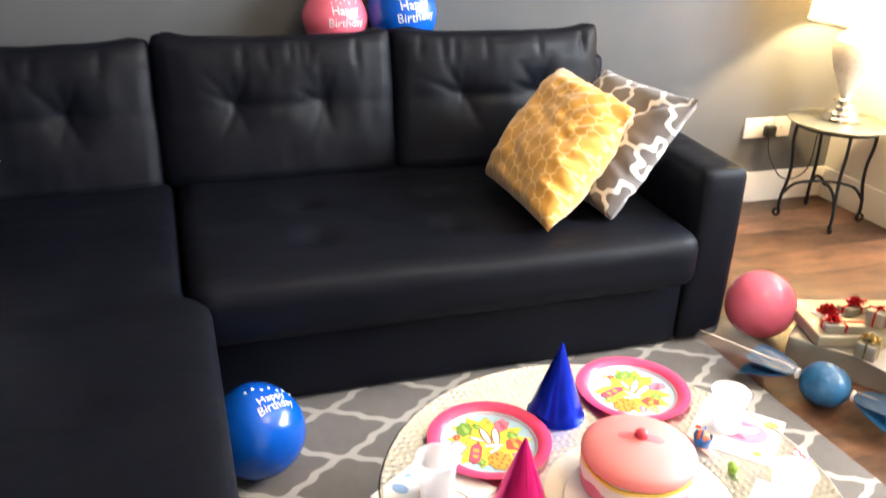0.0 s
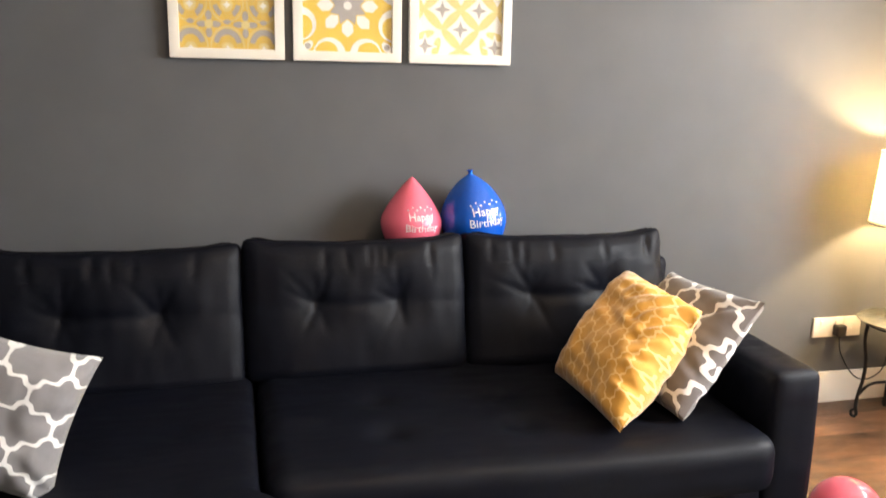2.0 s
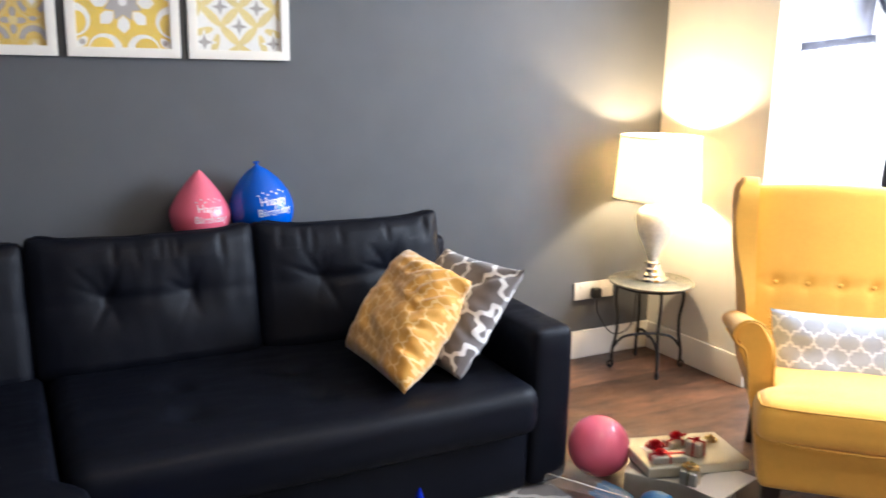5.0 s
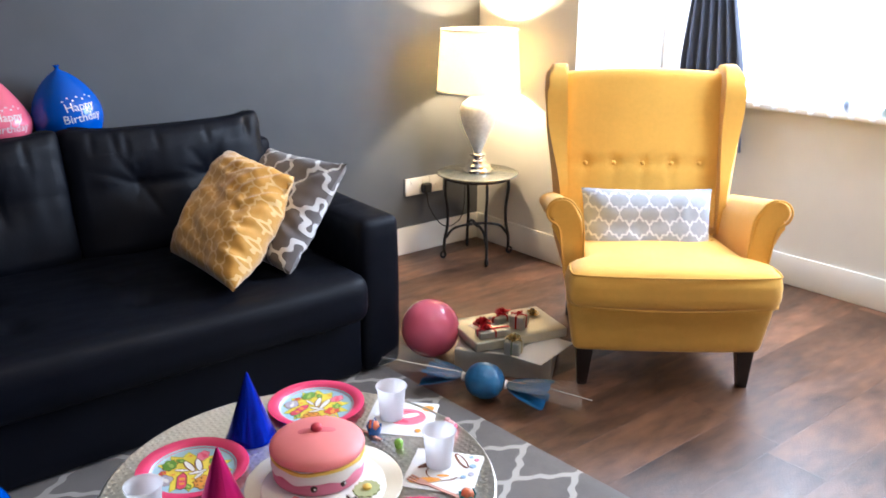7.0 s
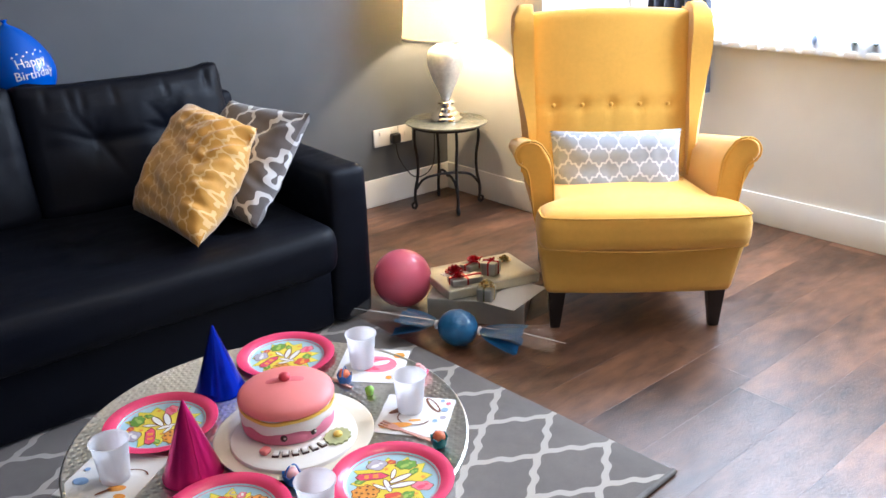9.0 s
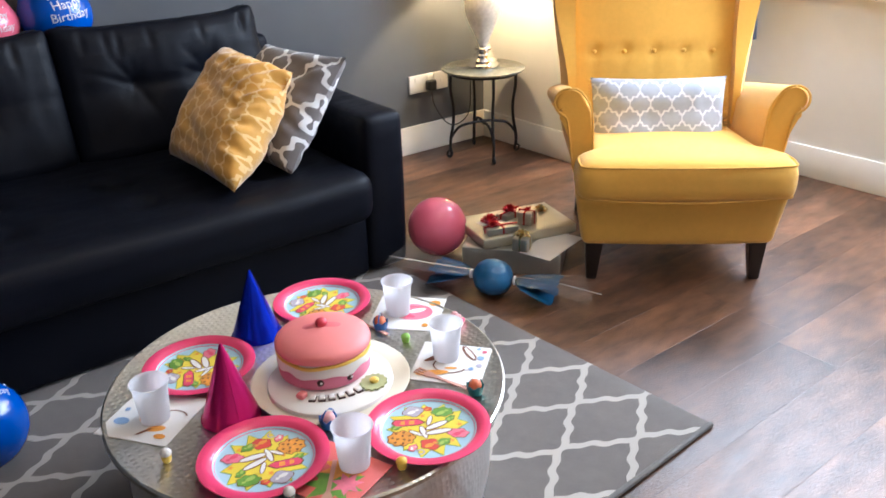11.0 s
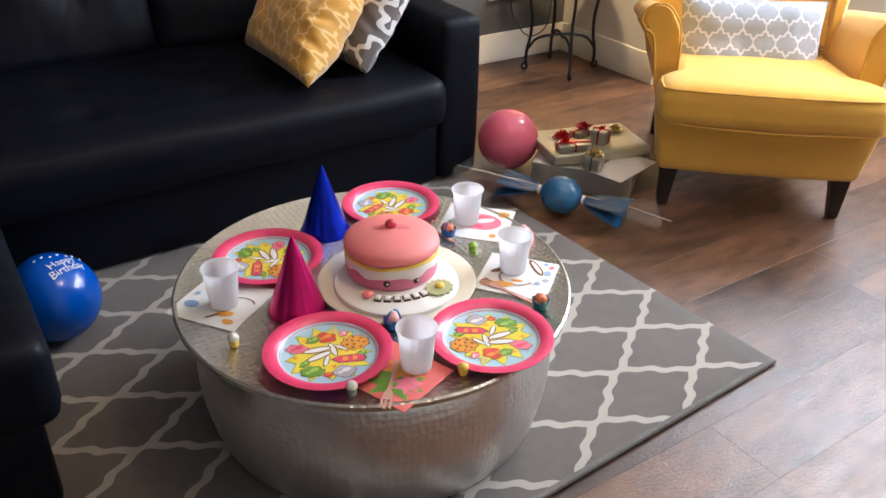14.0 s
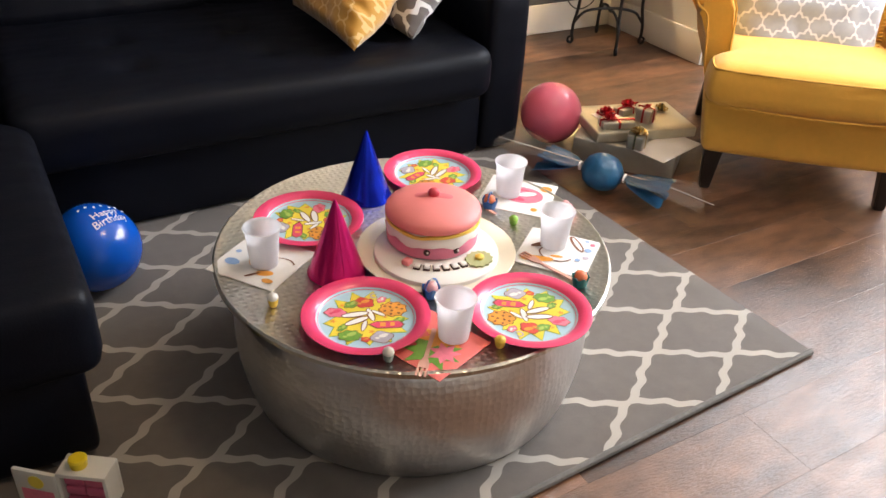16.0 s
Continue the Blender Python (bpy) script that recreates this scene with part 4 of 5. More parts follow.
for i in range(8):
    a = i * math.pi / 4 + math.pi / 2
    c, s = math.cos(a), math.sin(a)
    petals.append([(r * c - w * s, r * s + w * c) for r, w in ((0.045, 0), (0.062, 0.018), (0.085, 0.020), (0.104, 0.0), (0.085, -0.020), (0.062, -0.018))])
inked(ob, petals, ART_W, 1, h, "petal")
inked(ob, [star(0, 0, 0.042, 0.066, 8, math.pi / 8)], ART_G, 2, h, "star")
inked(ob, [disc(0, 0, 0.014, 16)], ART_W, 3, h, "flower_centre")
curls, dots = [], []
for sx in (-1, 1):
    for sz in (-1, 1):
        for flip in (False, True):
            out = []
            for k in range(15):
                u = k / 14
                a = math.pi + math.pi * u
                w = 0.024 * (1 - u) ** 1.5 + 0.005
                out.append((math.cos(a), math.sin(a), w))
            pts = [(0.062 + 0.055 * c, 0.16 + 0.055 * e) for c, e, w in out] + [(0.062 + (0.055 - w) * c, 0.16 + (0.055 - w) * e) for c, e, w in out[::-1]]
            curls.append([(sx * (z if flip else x), sz * (x if flip else z)) for x, z in pts])
        dots.append(disc(sx * 0.134, sz * 0.134, 0.022, 12, 0.6, math.pi / 4 * sx * sz))
inked(ob, curls, ART_W, 1, h, "curl", True)
inked(ob, dots, ART_W, 1, h, "corner_leaf")
inked(ob, [disc(sx * 0.134, sz * 0.134, 0.01, 10) for sx in (-1, 1) for sz in (-1, 1)], ART_G, 2, h, "corner_dot")
ob, h = picture(FX[2], FZ, "white framed print of grey stars in pale yellow circles", ART_W)
s = 0.066
knots = [(i, j) for i in range(-3, 4) for j in range(-3, 4) if (i + j) % 2 == 0]
petals = []
for i, j in knots:
    for k in (1, -1):
        if (abs(i), abs(j)) == (2, 2) or (abs(i + 1), abs(j + k)) == (2, 2):
            continue
        petals.append(disc((i + 0.5) * s, (j + 0.5 * k) * s, 0.047, 20, 0.33, math.pi / 4 * k))
petals += [disc(a * u, b * w, 0.036, 18, 0.36, a * b * (math.pi / 4 + k)) for a in (-1, 1) for b in (-1, 1) for u, w, k in ((0.086, 0.128, 0.5), (0.128, 0.086, -0.5))]
inked(ob, petals, ART_P, 1, h, "petal")
spots = [(0, s), (0, -s), (s, 0), (-s, 0)] + [(a * 0.126, b * 0.124) for a in (-1, 1) for b in (-1, 1)]
inked(ob, [star(x, z, 0.018, 0.046, 4, math.pi / 2) for x, z in spots], ART_W, 2, h, "star_edge")
inked(ob, [star(x, z, 0.011, 0.030, 4, math.pi / 2) for x, z in spots], ART_G, 3, h, "small_star")

# ---- balloons ----
BLUE_RUBBER = material("blue_balloon_rubber", (0.0008, 0.086, 0.50), 0.2, var=0.06, scale=6, coat=0.2)
PINK_RUBBER = material("pink_balloon_rubber", (0.80, 0.15, 0.23), 0.24, var=0.06, scale=6, coat=0.4)
WHITE_INK = material("white_ink", (0.8, 0.8, 0.82), 0.5, var=0.03)


def balloon(m, rubber, r, tall, label, words=True, face=-90.0, tip=0.0, drop=0.0, knot=True, print_size=0.36, lean=0.0, bulge=1.7):
    """A round balloon, knot up, resting at the origin; face: the side that bears the print."""
    ob = thing("balloon", m, label, "balloon", "balloons")

    def radius(t):
        s = min(1.0, abs(t - 0.45) / (0.55 if t > 0.45 else 0.45))
        if t < 0.45:
            return r * (1 - s * s) ** 0.5
        return r * ((1 - tip) * (1 - s * s) ** 0.5 + tip * (1 - s ** bulge) ** 0.9)

    ts = [0, 0.004, 0.015, 0.035, 0.07, 0.12] + [0.17 + 0.06 * i for i in range(13)] + [0.94, 0.97, 0.985]
    prof = [(radius(t) if t else 0, tall * t) for t in ts]
    prof += [(0, tall * 0.995)] if not knot else [(0.009, tall * 1.0), (0.006, tall + 0.006), (0.012, tall + 0.016), (0.0, tall + 0.017)]
    skin = part("skin", lathe(prof, 40), rubber, ob)
    if words:
        for body, size, z0 in (("Happy", print_size * r, 0.42 + 0.39 * print_size), ("Birthday", print_size * r, 0.42)):
            bm = lettering(body, size)
            bmesh.ops.translate(bm, verts=bm.verts, vec=(0, (z0 - 0.5) * tall, 0))
            bmesh.ops.rotate(bm, verts=bm.verts, matrix=Matrix.Rotation(radians(lean), 3, "Z"))
            for v in bm.verts:
                t = 0.5 - drop + v.co.y / tall
                rr = radius(min(0.97, max(0.03, t))) + 0.0009
                a = radians(face) + v.co.x / max(rr, 0.03)
                v.co = (rr * math.cos(a), rr * math.sin(a), t * tall)
            part("lettering", bm, WHITE_INK, skin, "white lettering Happy Birthday")
        bm = bmesh.new()
        for i in range(7):
            t, a = 0.63 - drop + 0.03 * (i % 2), radians(face) + (i - 3) * 0.17
            rr = radius(t) + 0.0009
            c = Vector((rr * math.cos(a), rr * math.sin(a), t * tall))
            u = Vector((-math.sin(a), math.cos(a), 0))
            vs = [bm.verts.new(c + 0.035 * r * (math.cos(k * 1.2566) * u + math.sin(k * 1.2566) * Vector((0, 0, 1)))) for k in range(5)]
            bm.faces.new(vs)
        part("stars", bm, WHITE_INK, skin)
    return ob


balloon(pose(-2.243, -0.120, 0.735, 3, 0, 0), PINK_RUBBER, 0.107, 0.278, "pink printed balloon wedged behind the sofa cushions", face=-79, tip=1.0, knot=False, print_size=0.34, bulge=1.28)
balloon(pose(-2.008, -0.124, 0.735, 3, -6, 0), BLUE_RUBBER, 0.118, 0.285, "blue printed balloon wedged behind the sofa cushions", face=-79, tip=0.62, print_size=0.34, drop=-0.05)
balloon(pose(-2.662, -1.262, 0.122) @ pose(0, 0, 0, -80, 0, 4) @ pose(0, 0, -0.11), BLUE_RUBBER, 0.108, 0.235, "blue printed balloon on the rug beside the chaise", face=-72, tip=0.3, drop=0.08, print_size=0.26, lean=24)
balloon(pose(-1.108, -1.012, 0.107) @ pose(0, 0, 0, -100, 0, -40) @ pose(0, 0, -0.1), PINK_RUBBER, 0.106, 0.215, "plain pink balloon on the floor by the sofa arm", words=False, tip=0.2)

# ---- coffee table and what stands on it ----
CX, CY, ZT = -2.115, -1.865, 0.32
BRASSY = studs(material("hammered_champagne_metal", (0.70, 0.68, 0.61), 0.29, metal=1.0, var=0.10, scale=30), 0.0145, 0.40)
drum = thing("coffee_table", pose(CX, CY, 0.0135), "round hammered metal drum coffee table", "coffee table")
prof = [(0.0, 0.0), (0.335, 0.0), (0.348, 0.006), (0.362, 0.05), (0.372, 0.11), (0.374, 0.17), (0.368, 0.23), (0.356, 0.268), (0.345, 0.285), (0.0, 0.285)]
body = lathe([(p.x, p.y) for p in smooth_path([(a, b, 0) for a, b in prof[1:-1]], 6)], 120)
for v in body.verts:
    a = math.atan2(v.co.y, v.co.x)
    k = 1 + 0.0016 * math.sin(v.co.z * 330) + 0.0012 * noise.noise(Vector((a * 9, v.co.z * 26, 3.0)))
    v.co.x *= k
    v.co.y *= k
part("drum", body, HAMMERED, drum, "bulging hammered metal drum")
t = ZT - 0.0135
part("top", lathe([(0, t - 0.014), (0.385, t - 0.014), (0.398, t - 0.013), (0.404, t - 0.007), (0.404, t + 0.001), (0.400, t + 0.004), (0.395, t + 0.003), (0.391, t - 0.0), (0, t)], 128), BRASSY, drum, "lipped hammered metal tray top")

PINK_CARD = material("pink_coated_card", (0.78, 0.055, 0.16), 0.3, var=0.05, coat=0.3)
SKY_CARD = material("pale_blue_card", (0.42, 0.62, 0.72), 0.3, var=0.05, coat=0.3)
SUN_CARD = material("yellow_card", (0.82, 0.66, 0.06), 0.35, var=0.08)
INK = {
    "red": material("red_ink", (0.70, 0.08, 0.06), 0.4, var=0.15, scale=90),
    "pink": material("pink_ink", (0.80, 0.20, 0.28), 0.4, var=0.2, scale=90),
    "rose": material("rose_ink", (0.72, 0.07, 0.15), 0.4, var=0.2, scale=90),
    "green": material("green_ink", (0.16, 0.36, 0.05), 0.4, var=0.2, scale=90),
    "orange": material("orange_ink", (0.80, 0.34, 0.05), 0.4, var=0.2, scale=120),
    "white": material("paper_white", (0.80, 0.78, 0.76), 0.6, var=0.04),
    "lime": material("lime_ink", (0.40, 0.55, 0.12), 0.4, var=0.15, scale=90),
    "brown": material("brown_ink", (0.20, 0.07, 0.03), 0.5, var=0.2, scale=90),
    "grey": material("lilac_grey_ink", (0.45, 0.42, 0.50), 0.5, var=0.15, scale=90),
    "blue": material("light_blue_ink", (0.28, 0.42, 0.65), 0.5, var=0.15, scale=90),
}


def printed(name, shapes, mat, z, parent, label=""):
    made = []
    for i, s in enumerate(shapes):
        bm = bmesh.new()
        bm.faces.new([bm.verts.new((a, b, z + 0.00004 * i)) for a, b in s])
        made.append(part(name, bm, mat, parent, label))
    return made[0]


def plate(m, turn):
    ob = thing("paper_plate", m, "pink rimmed paper party plate with a bright star print", "plate", "paper plates")
    rim = part("rim", lathe([(0.086, 0.0035), (0.092, 0.008), (0.098, 0.0125), (0.108, 0.0145), (0.116, 0.0135), (0.1165, 0.0125), (0.108, 0.0128), (0.098, 0.0108), (0.092, 0.0065), (0.086, 0.0022)], 64), PINK_CARD, ob, "glossy pink rim")
    part("dish", lathe([(0.0, 0.0008), (0.083, 0.0008), (0.087, 0.0028), (0.0905, 0.0066), (0.0895, 0.0066), (0.086, 0.0033), (0.082, 0.0018), (0.0, 0.0018)], 64), SKY_CARD, ob, "pale blue printed dish")
    rnd = random.Random(4)
    pts = []
    for i in range(26):
        a = 2 * math.pi * i / 26 + turn
        r = (0.060 if i % 2 else 0.082) * (0.90 + 0.13 * rnd.random())
        pts.append((r * math.cos(a), r * math.sin(a)))
    green = part("sunburst", slab([(x * 1.03, y * 1.03) for x, y in pts], 0.0020, 0.0022), INK["green"], ob, "green edge of the starburst print")
    part("starburst", slab(pts, 0.0021, 0.0024), SUN_CARD, green, "yellow starburst print")

    def blob(x, y, r, sy, ink, lobes, turned=0.0, z=0.0027):
        ph = 7 * rnd.random()
        out = []
        for i in range(28):
            q = 2 * math.pi * i / 28
            k = r * (1 + 0.10 * math.sin(lobes * q + ph) + 0.05 * math.sin(2 * q + 2 * ph))
            u, v = k * math.cos(q), k * sy * math.sin(q)
            out.append((x + u * math.cos(turned) - v * math.sin(turned), y + u * math.sin(turned) + v * math.cos(turned)))
        edge = [(x + 1.08 * (a - x), y + 1.08 * (b - y)) for a, b in out]
        p = printed("print", [edge], INK["brown"], z - 0.0002, ob)
        printed("colour", [out], INK[ink], z, p)
        return p

    # bright blobs round the edge, each with a dark outline
    def motif(x, y, r, sy, ink, lobes, shine, turned=0.0):
        r *= 0.82
        p = blob(x, y, r, sy, ink, lobes, turned)
        printed("shine", [disc(x + 0.15 * r, y + 0.2 * r, 0.5 * r, 12, 0.55, 0.5 + turned), disc(x - 0.42 * r, y - 0.25 * r * sy, 0.22 * r, 9, 0.8)], INK[shine], 0.0031, p)
        return p

    motif(-0.028, 0.040, 0.017, 0.7, "green", 5, "lime", 0.6)
    motif(-0.006, 0.046, 0.022, 0.82, "red", 5, "orange")
    p = blob(0.048, 0.028, 0.023, 0.95, "orange", 9)
    printed("speck", [disc(0.048 + d * 0.0165 * math.cos(q), 0.028 + d * 0.0165 * math.sin(q), 0.0030, 7, 0.8, q) for d, q in [(1, k * 0.9) for k in range(7)] + [(0.45, 0.5), (0.45, 2.4), (0.4, 4.4)]], INK["brown"], 0.0033, p)
    motif(-0.056, 0.014, 0.022, 0.75, "pink", 6, "rose")
    motif(-0.040, -0.030, 0.014, 0.6, "green", 6, "lime", 0.9)
    motif(-0.026, -0.052, 0.023, 0.8, "green", 7, "lime")
    motif(0.030, -0.054, 0.022, 0.9, "grey", 4, "white")
    motif(0.060, -0.004, 0.012, 0.7, "green", 5, "lime", 0.3)
    motif(0.026, 0.056, 0.012, 0.8, "pink", 5, "white", 1.0)
    motif(0.002, -0.062, 0.010, 0.8, "red", 5, "orange")
    p = printed("print", [[(0.004, -0.020), (0.020, -0.031), (0.063, -0.028), (0.070, -0.017), (0.061, -0.005), (0.018, -0.010)]], INK["brown"], 0.0026, ob)
    printed("shine", [[(0.008, -0.019), (0.021, -0.029), (0.061, -0.026), (0.067, -0.017), (0.059, -0.007), (0.019, -0.012)]], INK["rose"], 0.0028, p)
    printed("band", [[(0.026, -0.025), (0.036, -0.024), (0.036, -0.013), (0.026, -0.014)], [(0.044, -0.023), (0.052, -0.022), (0.052, -0.012), (0.044, -0.012)]], INK["orange"], 0.0031, p)
    printed("print", [ring(0.012, 0.068, 0.005, 0.008, 12, 1, 6)], INK["grey"], 0.0028, ob)
    # pale petals in the middle
    for k, (x, y, r, q) in enumerate(((0.008, 0.010, 0.019, 1.9), (-0.020, 0.009, 0.024, 0.25), (-0.016, -0.010, 0.023, 0.55), (0.022, 0.014, 0.014, 2.6), (-0.002, -0.024, 0.015, 1.4))):
        p = printed("print", [disc(x, y, r * 1.08, 18, 0.34, q)], INK["brown"], 0.0026 + 0.0002 * k, ob)
        printed("shine", [disc(x, y, r, 18, 0.25, q)], INK["white"], 0.0027 + 0.0002 * k, p)
    printed("print", [star(-0.058, -0.012, 0.003, 0.007, 5), star(0.012, -0.040, 0.003, 0.007, 5), star(0.034, 0.004, 0.0025, 0.006, 5), star(-0.045, 0.036, 0.0025, 0.006, 5)], INK["orange"], 0.0028, ob)
    return ob


first = plate(pose(-2.312, -2.049, ZT + 0.0025, 0, 0, -28), 0.0)
for x, y, turn in ((-2.037, -2.167, 141), (-2.274, -1.688, -120), (-1.928, -1.61, -165)):
    copy_thing(first, pose(x, y, ZT + 0.0025, 0, 0, turn))

NAP_PRINTS = {
    "pink": ((disc(0.01, 0.005, 0.048, 26, 0.8), "pink"), (ring(0.01, 0.005, 0.026, 0.034, 24, 0.3, 3.4, 0.8), "rose"), (disc(0.02, 0.012, 0.022, 16, 0.45, 0.5), "white"), (disc(0.056, 0.052, 0.014, 12), "orange"), (disc(0.0, -0.014, 0.022, 14, 0.35, -0.3), "rose"), (disc(-0.062, 0.06, 0.007, 9), "blue"), (disc(-0.045, 0.066, 0.005, 8), "pink"), (disc(-0.066, -0.03, 0.006, 8), "red"), (disc(-0.05, -0.058, 0.009, 10), "pink"), (disc(0.05, -0.055, 0.008, 9), "orange")),
    "bear": ((disc(0.0, -0.01, 0.036, 24, 0.8), "white"), (disc(-0.03, 0.02, 0.035, 16, 0.25, 0.7), "brown"), (disc(0.03, 0.045, 0.032, 14, 0.3, 2.2), "brown"), (disc(0.031, 0.045, 0.026, 14, 0.18, 2.2), "white"), (disc(0.058, 0.03, 0.008, 9), "blue"), (disc(0.06, 0.0, 0.007, 9), "grey"), (disc(0.062, 0.055, 0.006, 8), "pink"), (disc(0.048, 0.064, 0.005, 8), "blue"), (disc(0.046, -0.015, 0.006, 8), "blue"), (ring(0.0, -0.01, 0.033, 0.036, 24, 2.6, 6.0, 0.8), "brown"), (disc(0.004, -0.02, 0.014, 12, 0.3, 0.2), "orange"), (disc(-0.03, -0.045, 0.034, 14, 0.3, 0.3), "orange")),
    "leaf": ((star(-0.02, -0.01, 0.03, 0.055, 9), "green"), (star(0.02, 0.0, 0.022, 0.042, 8), "orange"), (star(-0.01, -0.03, 0.016, 0.03, 7), "pink")),
    "mint": ((disc(-0.05, -0.03, 0.016, 16, 0.7), "blue"), (disc(0.03, -0.035, 0.018, 14, 0.5, 0.4), "orange"), (disc(0.0, -0.01, 0.03, 18, 0.6, -0.6), "orange"), (ring(0.04, 0.012, 0.022, 0.026, 18, 0.2, 3.2, 0.6), "brown"), (disc(-0.05, 0.03, 0.006, 8), "pink"), (disc(-0.058, 0.05, 0.006, 8), "grey"), (disc(-0.03, 0.056, 0.007, 8), "blue"), (disc(-0.06, 0.005, 0.006, 8), "blue"), (disc(0.012, -0.05, 0.016, 14, 0.2, 0.9), "brown"), (disc(0.05, -0.055, 0.012, 12, 0.6), "orange")),
}


def napkin(x, y, turn, size, kind, mat, label):
    ob = thing("paper_napkin", pose(x, y, ZT + 0.0005, 0, 0, turn), label, "napkin", "paper napkins")
    h = size / 2
    bm = rbox((size, size, 0.0016), 0.0007, (10, 10, 1), lambda v: v + Vector((0, 0, 0.0009 + 0.0003 * noise.noise(v * 30))))
    part("sheet", bm, mat, ob)
    for i, (shape, ink) in enumerate(NAP_PRINTS[kind]):
        printed("print", [shape], INK[ink], 0.0022 + 0.0001 * i, ob)
    return ob


napkin(-1.797, -1.78, -48, 0.158, "pink", INK["white"], "white paper napkin with a round pink print")
napkin(-1.86, -2.017, -52, 0.150, "bear", INK["white"], "white paper napkin with a pale animal print")
napkin(-2.235, -2.165, 20, 0.140, "leaf", material("coral_paper", (0.75, 0.16, 0.14), 0.6, var=0.06), "coral paper napkin with a green and yellow print")
napkin(-2.413, -1.787, -55, 0.155, "mint", INK["white"], "white paper napkin with pale blue and orange print")

CUP = see_through("frosted_white_plastic", (0.93, 0.93, 0.95), 0.12)


def cup(x, y):
    pr = [(0.0, 0.003), (0.0245, 0.003), (0.0255, 0.0), (0.027, 0.001), (0.0335, 0.078), (0.0365, 0.080), (0.0372, 0.083), (0.036, 0.0845), (0.0345, 0.083), (0.0325, 0.0785), (0.0255, 0.005), (0.0, 0.0048)]
    return solo("plastic_cup", lathe(pr, 40), CUP, pose(x, y, ZT + 0.0035), "empty frosted white plastic cup on a napkin", "cup", "plastic cups")


for x, y in ((-1.815, -1.766), (-1.853, -1.993), (-2.196, -2.163), (-2.413, -1.80)):
    cup(x, y)


def hat(x, y, foil, label, seed):
    pr = [(0.056, 0.0), (0.042, 0.041), (0.028, 0.083), (0.014, 0.125), (0.0022, 0.160), (0.0, 0.1605)]
    bm = lathe([(a, b) for a, b in pr], 40)
    ob = thing("party_hat", pose(x, y, ZT + 0.001), label, "party hat", "party hats")
    cone = part("cone", bm, foil, ob)
    part("seam", tube([(0.0565 * math.cos(seed), 0.0565 * math.sin(seed), 0.001), (0.0025 * math.cos(seed), 0.0025 * math.sin(seed), 0.159)], 0.0009, 5), foil, cone)
    part("rim", lathe([(0.0555, 0.0), (0.0572, 0.0), (0.0568, 0.002), (0.0555, 0.002), (0.0555, 0.0)], 40), foil, ob)
    return ob


FOIL_B = material("blue_foil_card", (0.004, 0.028, 0.58), 0.24, metal=0.75, var=0.1, scale=14, bump=0.06, bump_scale=20)
FOIL_M = material("magenta_foil_card", (0.66, 0.012, 0.18), 0.28, metal=0.7, var=0.1, scale=14, bump=0.06, bump_scale=20)
hat(-2.112, -1.632, FOIL_B, "shiny blue foil cone party hat", 4.0)
hat(-2.296, -1.883, FOIL_M, "shiny magenta foil cone party hat", 4.6)

# cake on its stand
CAKE = pose(-2.083, -1.882, ZT + 0.001, 0, 0, 24)
stand = thing("cake_plate", pose(-2.087, -1.910, ZT + 0.001), "wide cream china cake plate", "plate")
part("dish", lathe([(0, 0.0), (0.10, 0.0), (0.115, 0.003), (0.158, 0.009), (0.161, 0.012), (0.158, 0.0135), (0.115, 0.008), (0.0, 0.008)], 72), material("cream_china", (0.80, 0.74, 0.60), 0.25, var=0.03, coat=0.3), stand)
ICE_P = material("pink_icing", (0.83, 0.24, 0.235), 0.5, var=0.06, scale=20, bump=0.05)
ICE_R = material("rose_icing", (0.72, 0.21, 0.31), 0.55, var=0.06, scale=20, bump=0.05)
ICE_W = material("white_icing", (0.82, 0.79, 0.74), 0.5, var=0.03, scale=20, bump=0.05)
ICE_Y = material("yellow_icing", (0.84, 0.60, 0.10), 0.5, var=0.05)
ICE_C = material("chocolate_icing", (0.05, 0.015, 0.012), 0.4, var=0.1)
ICE_G = material("green_icing", (0.42, 0.45, 0.22), 0.55, var=0.06)
cake = thing("birthday_cake", CAKE @ pose(0, 0, 0.0085), "pink burger shaped birthday cake on a white iced board", "cake")
part("board", lathe([(0, 0.0), (0.122, 0.0), (0.126, 0.004), (0.125, 0.011), (0.120, 0.0135), (0, 0.0135)], 64), ICE_W, cake, "white iced cake board", pose(-0.029, -0.033, 0))
part("bottom_layer", lathe([(0, 0.014), (0.088, 0.014), (0.0925, 0.018), (0.094, 0.03), (0.092, 0.042), (0.088, 0.046), (0, 0.046)], 56), ICE_R, cake, "rose iced lower bun")
bm = lathe([(0.08, 0.041), (0.0935, 0.041), (0.096, 0.049), (0.094, 0.062), (0.09, 0.068), (0.08, 0.068)], 72)
for v in bm.verts:
    a = math.atan2(v.co.y, v.co.x)
    if v.co.z < 0.055:
        v.co.z += 0.0035 * math.sin(7 * a) + 0.002 * math.sin(11 * a + 1)
part("cream_layer", bm, ICE_W, cake, "wavy white icing layer")
bm = lathe([(0.08, 0.064), (0.0955, 0.064), (0.0965, 0.067), (0.0955, 0.070), (0.08, 0.070)], 72)
for v in bm.verts:
    a = math.atan2(v.co.y, v.co.x)
    v.co.z -= 0.004 * max(0, math.sin(4 * a + 0.5))
part("cheese_layer", bm, ICE_Y, cake, "thin yellow icing layer")
part("top_bun", lathe([(0.085, 0.0695), (0.0935, 0.071), (0.0968, 0.0755), (0.0972, 0.080), (0.0955, 0.086), (0.090, 0.0915), (0.078, 0.0975), (0.060, 0.1035), (0.040, 0.108), (0.02, 0.111), (0.0, 0.1118)], 72), ICE_P, cake, "domed pink iced bun")
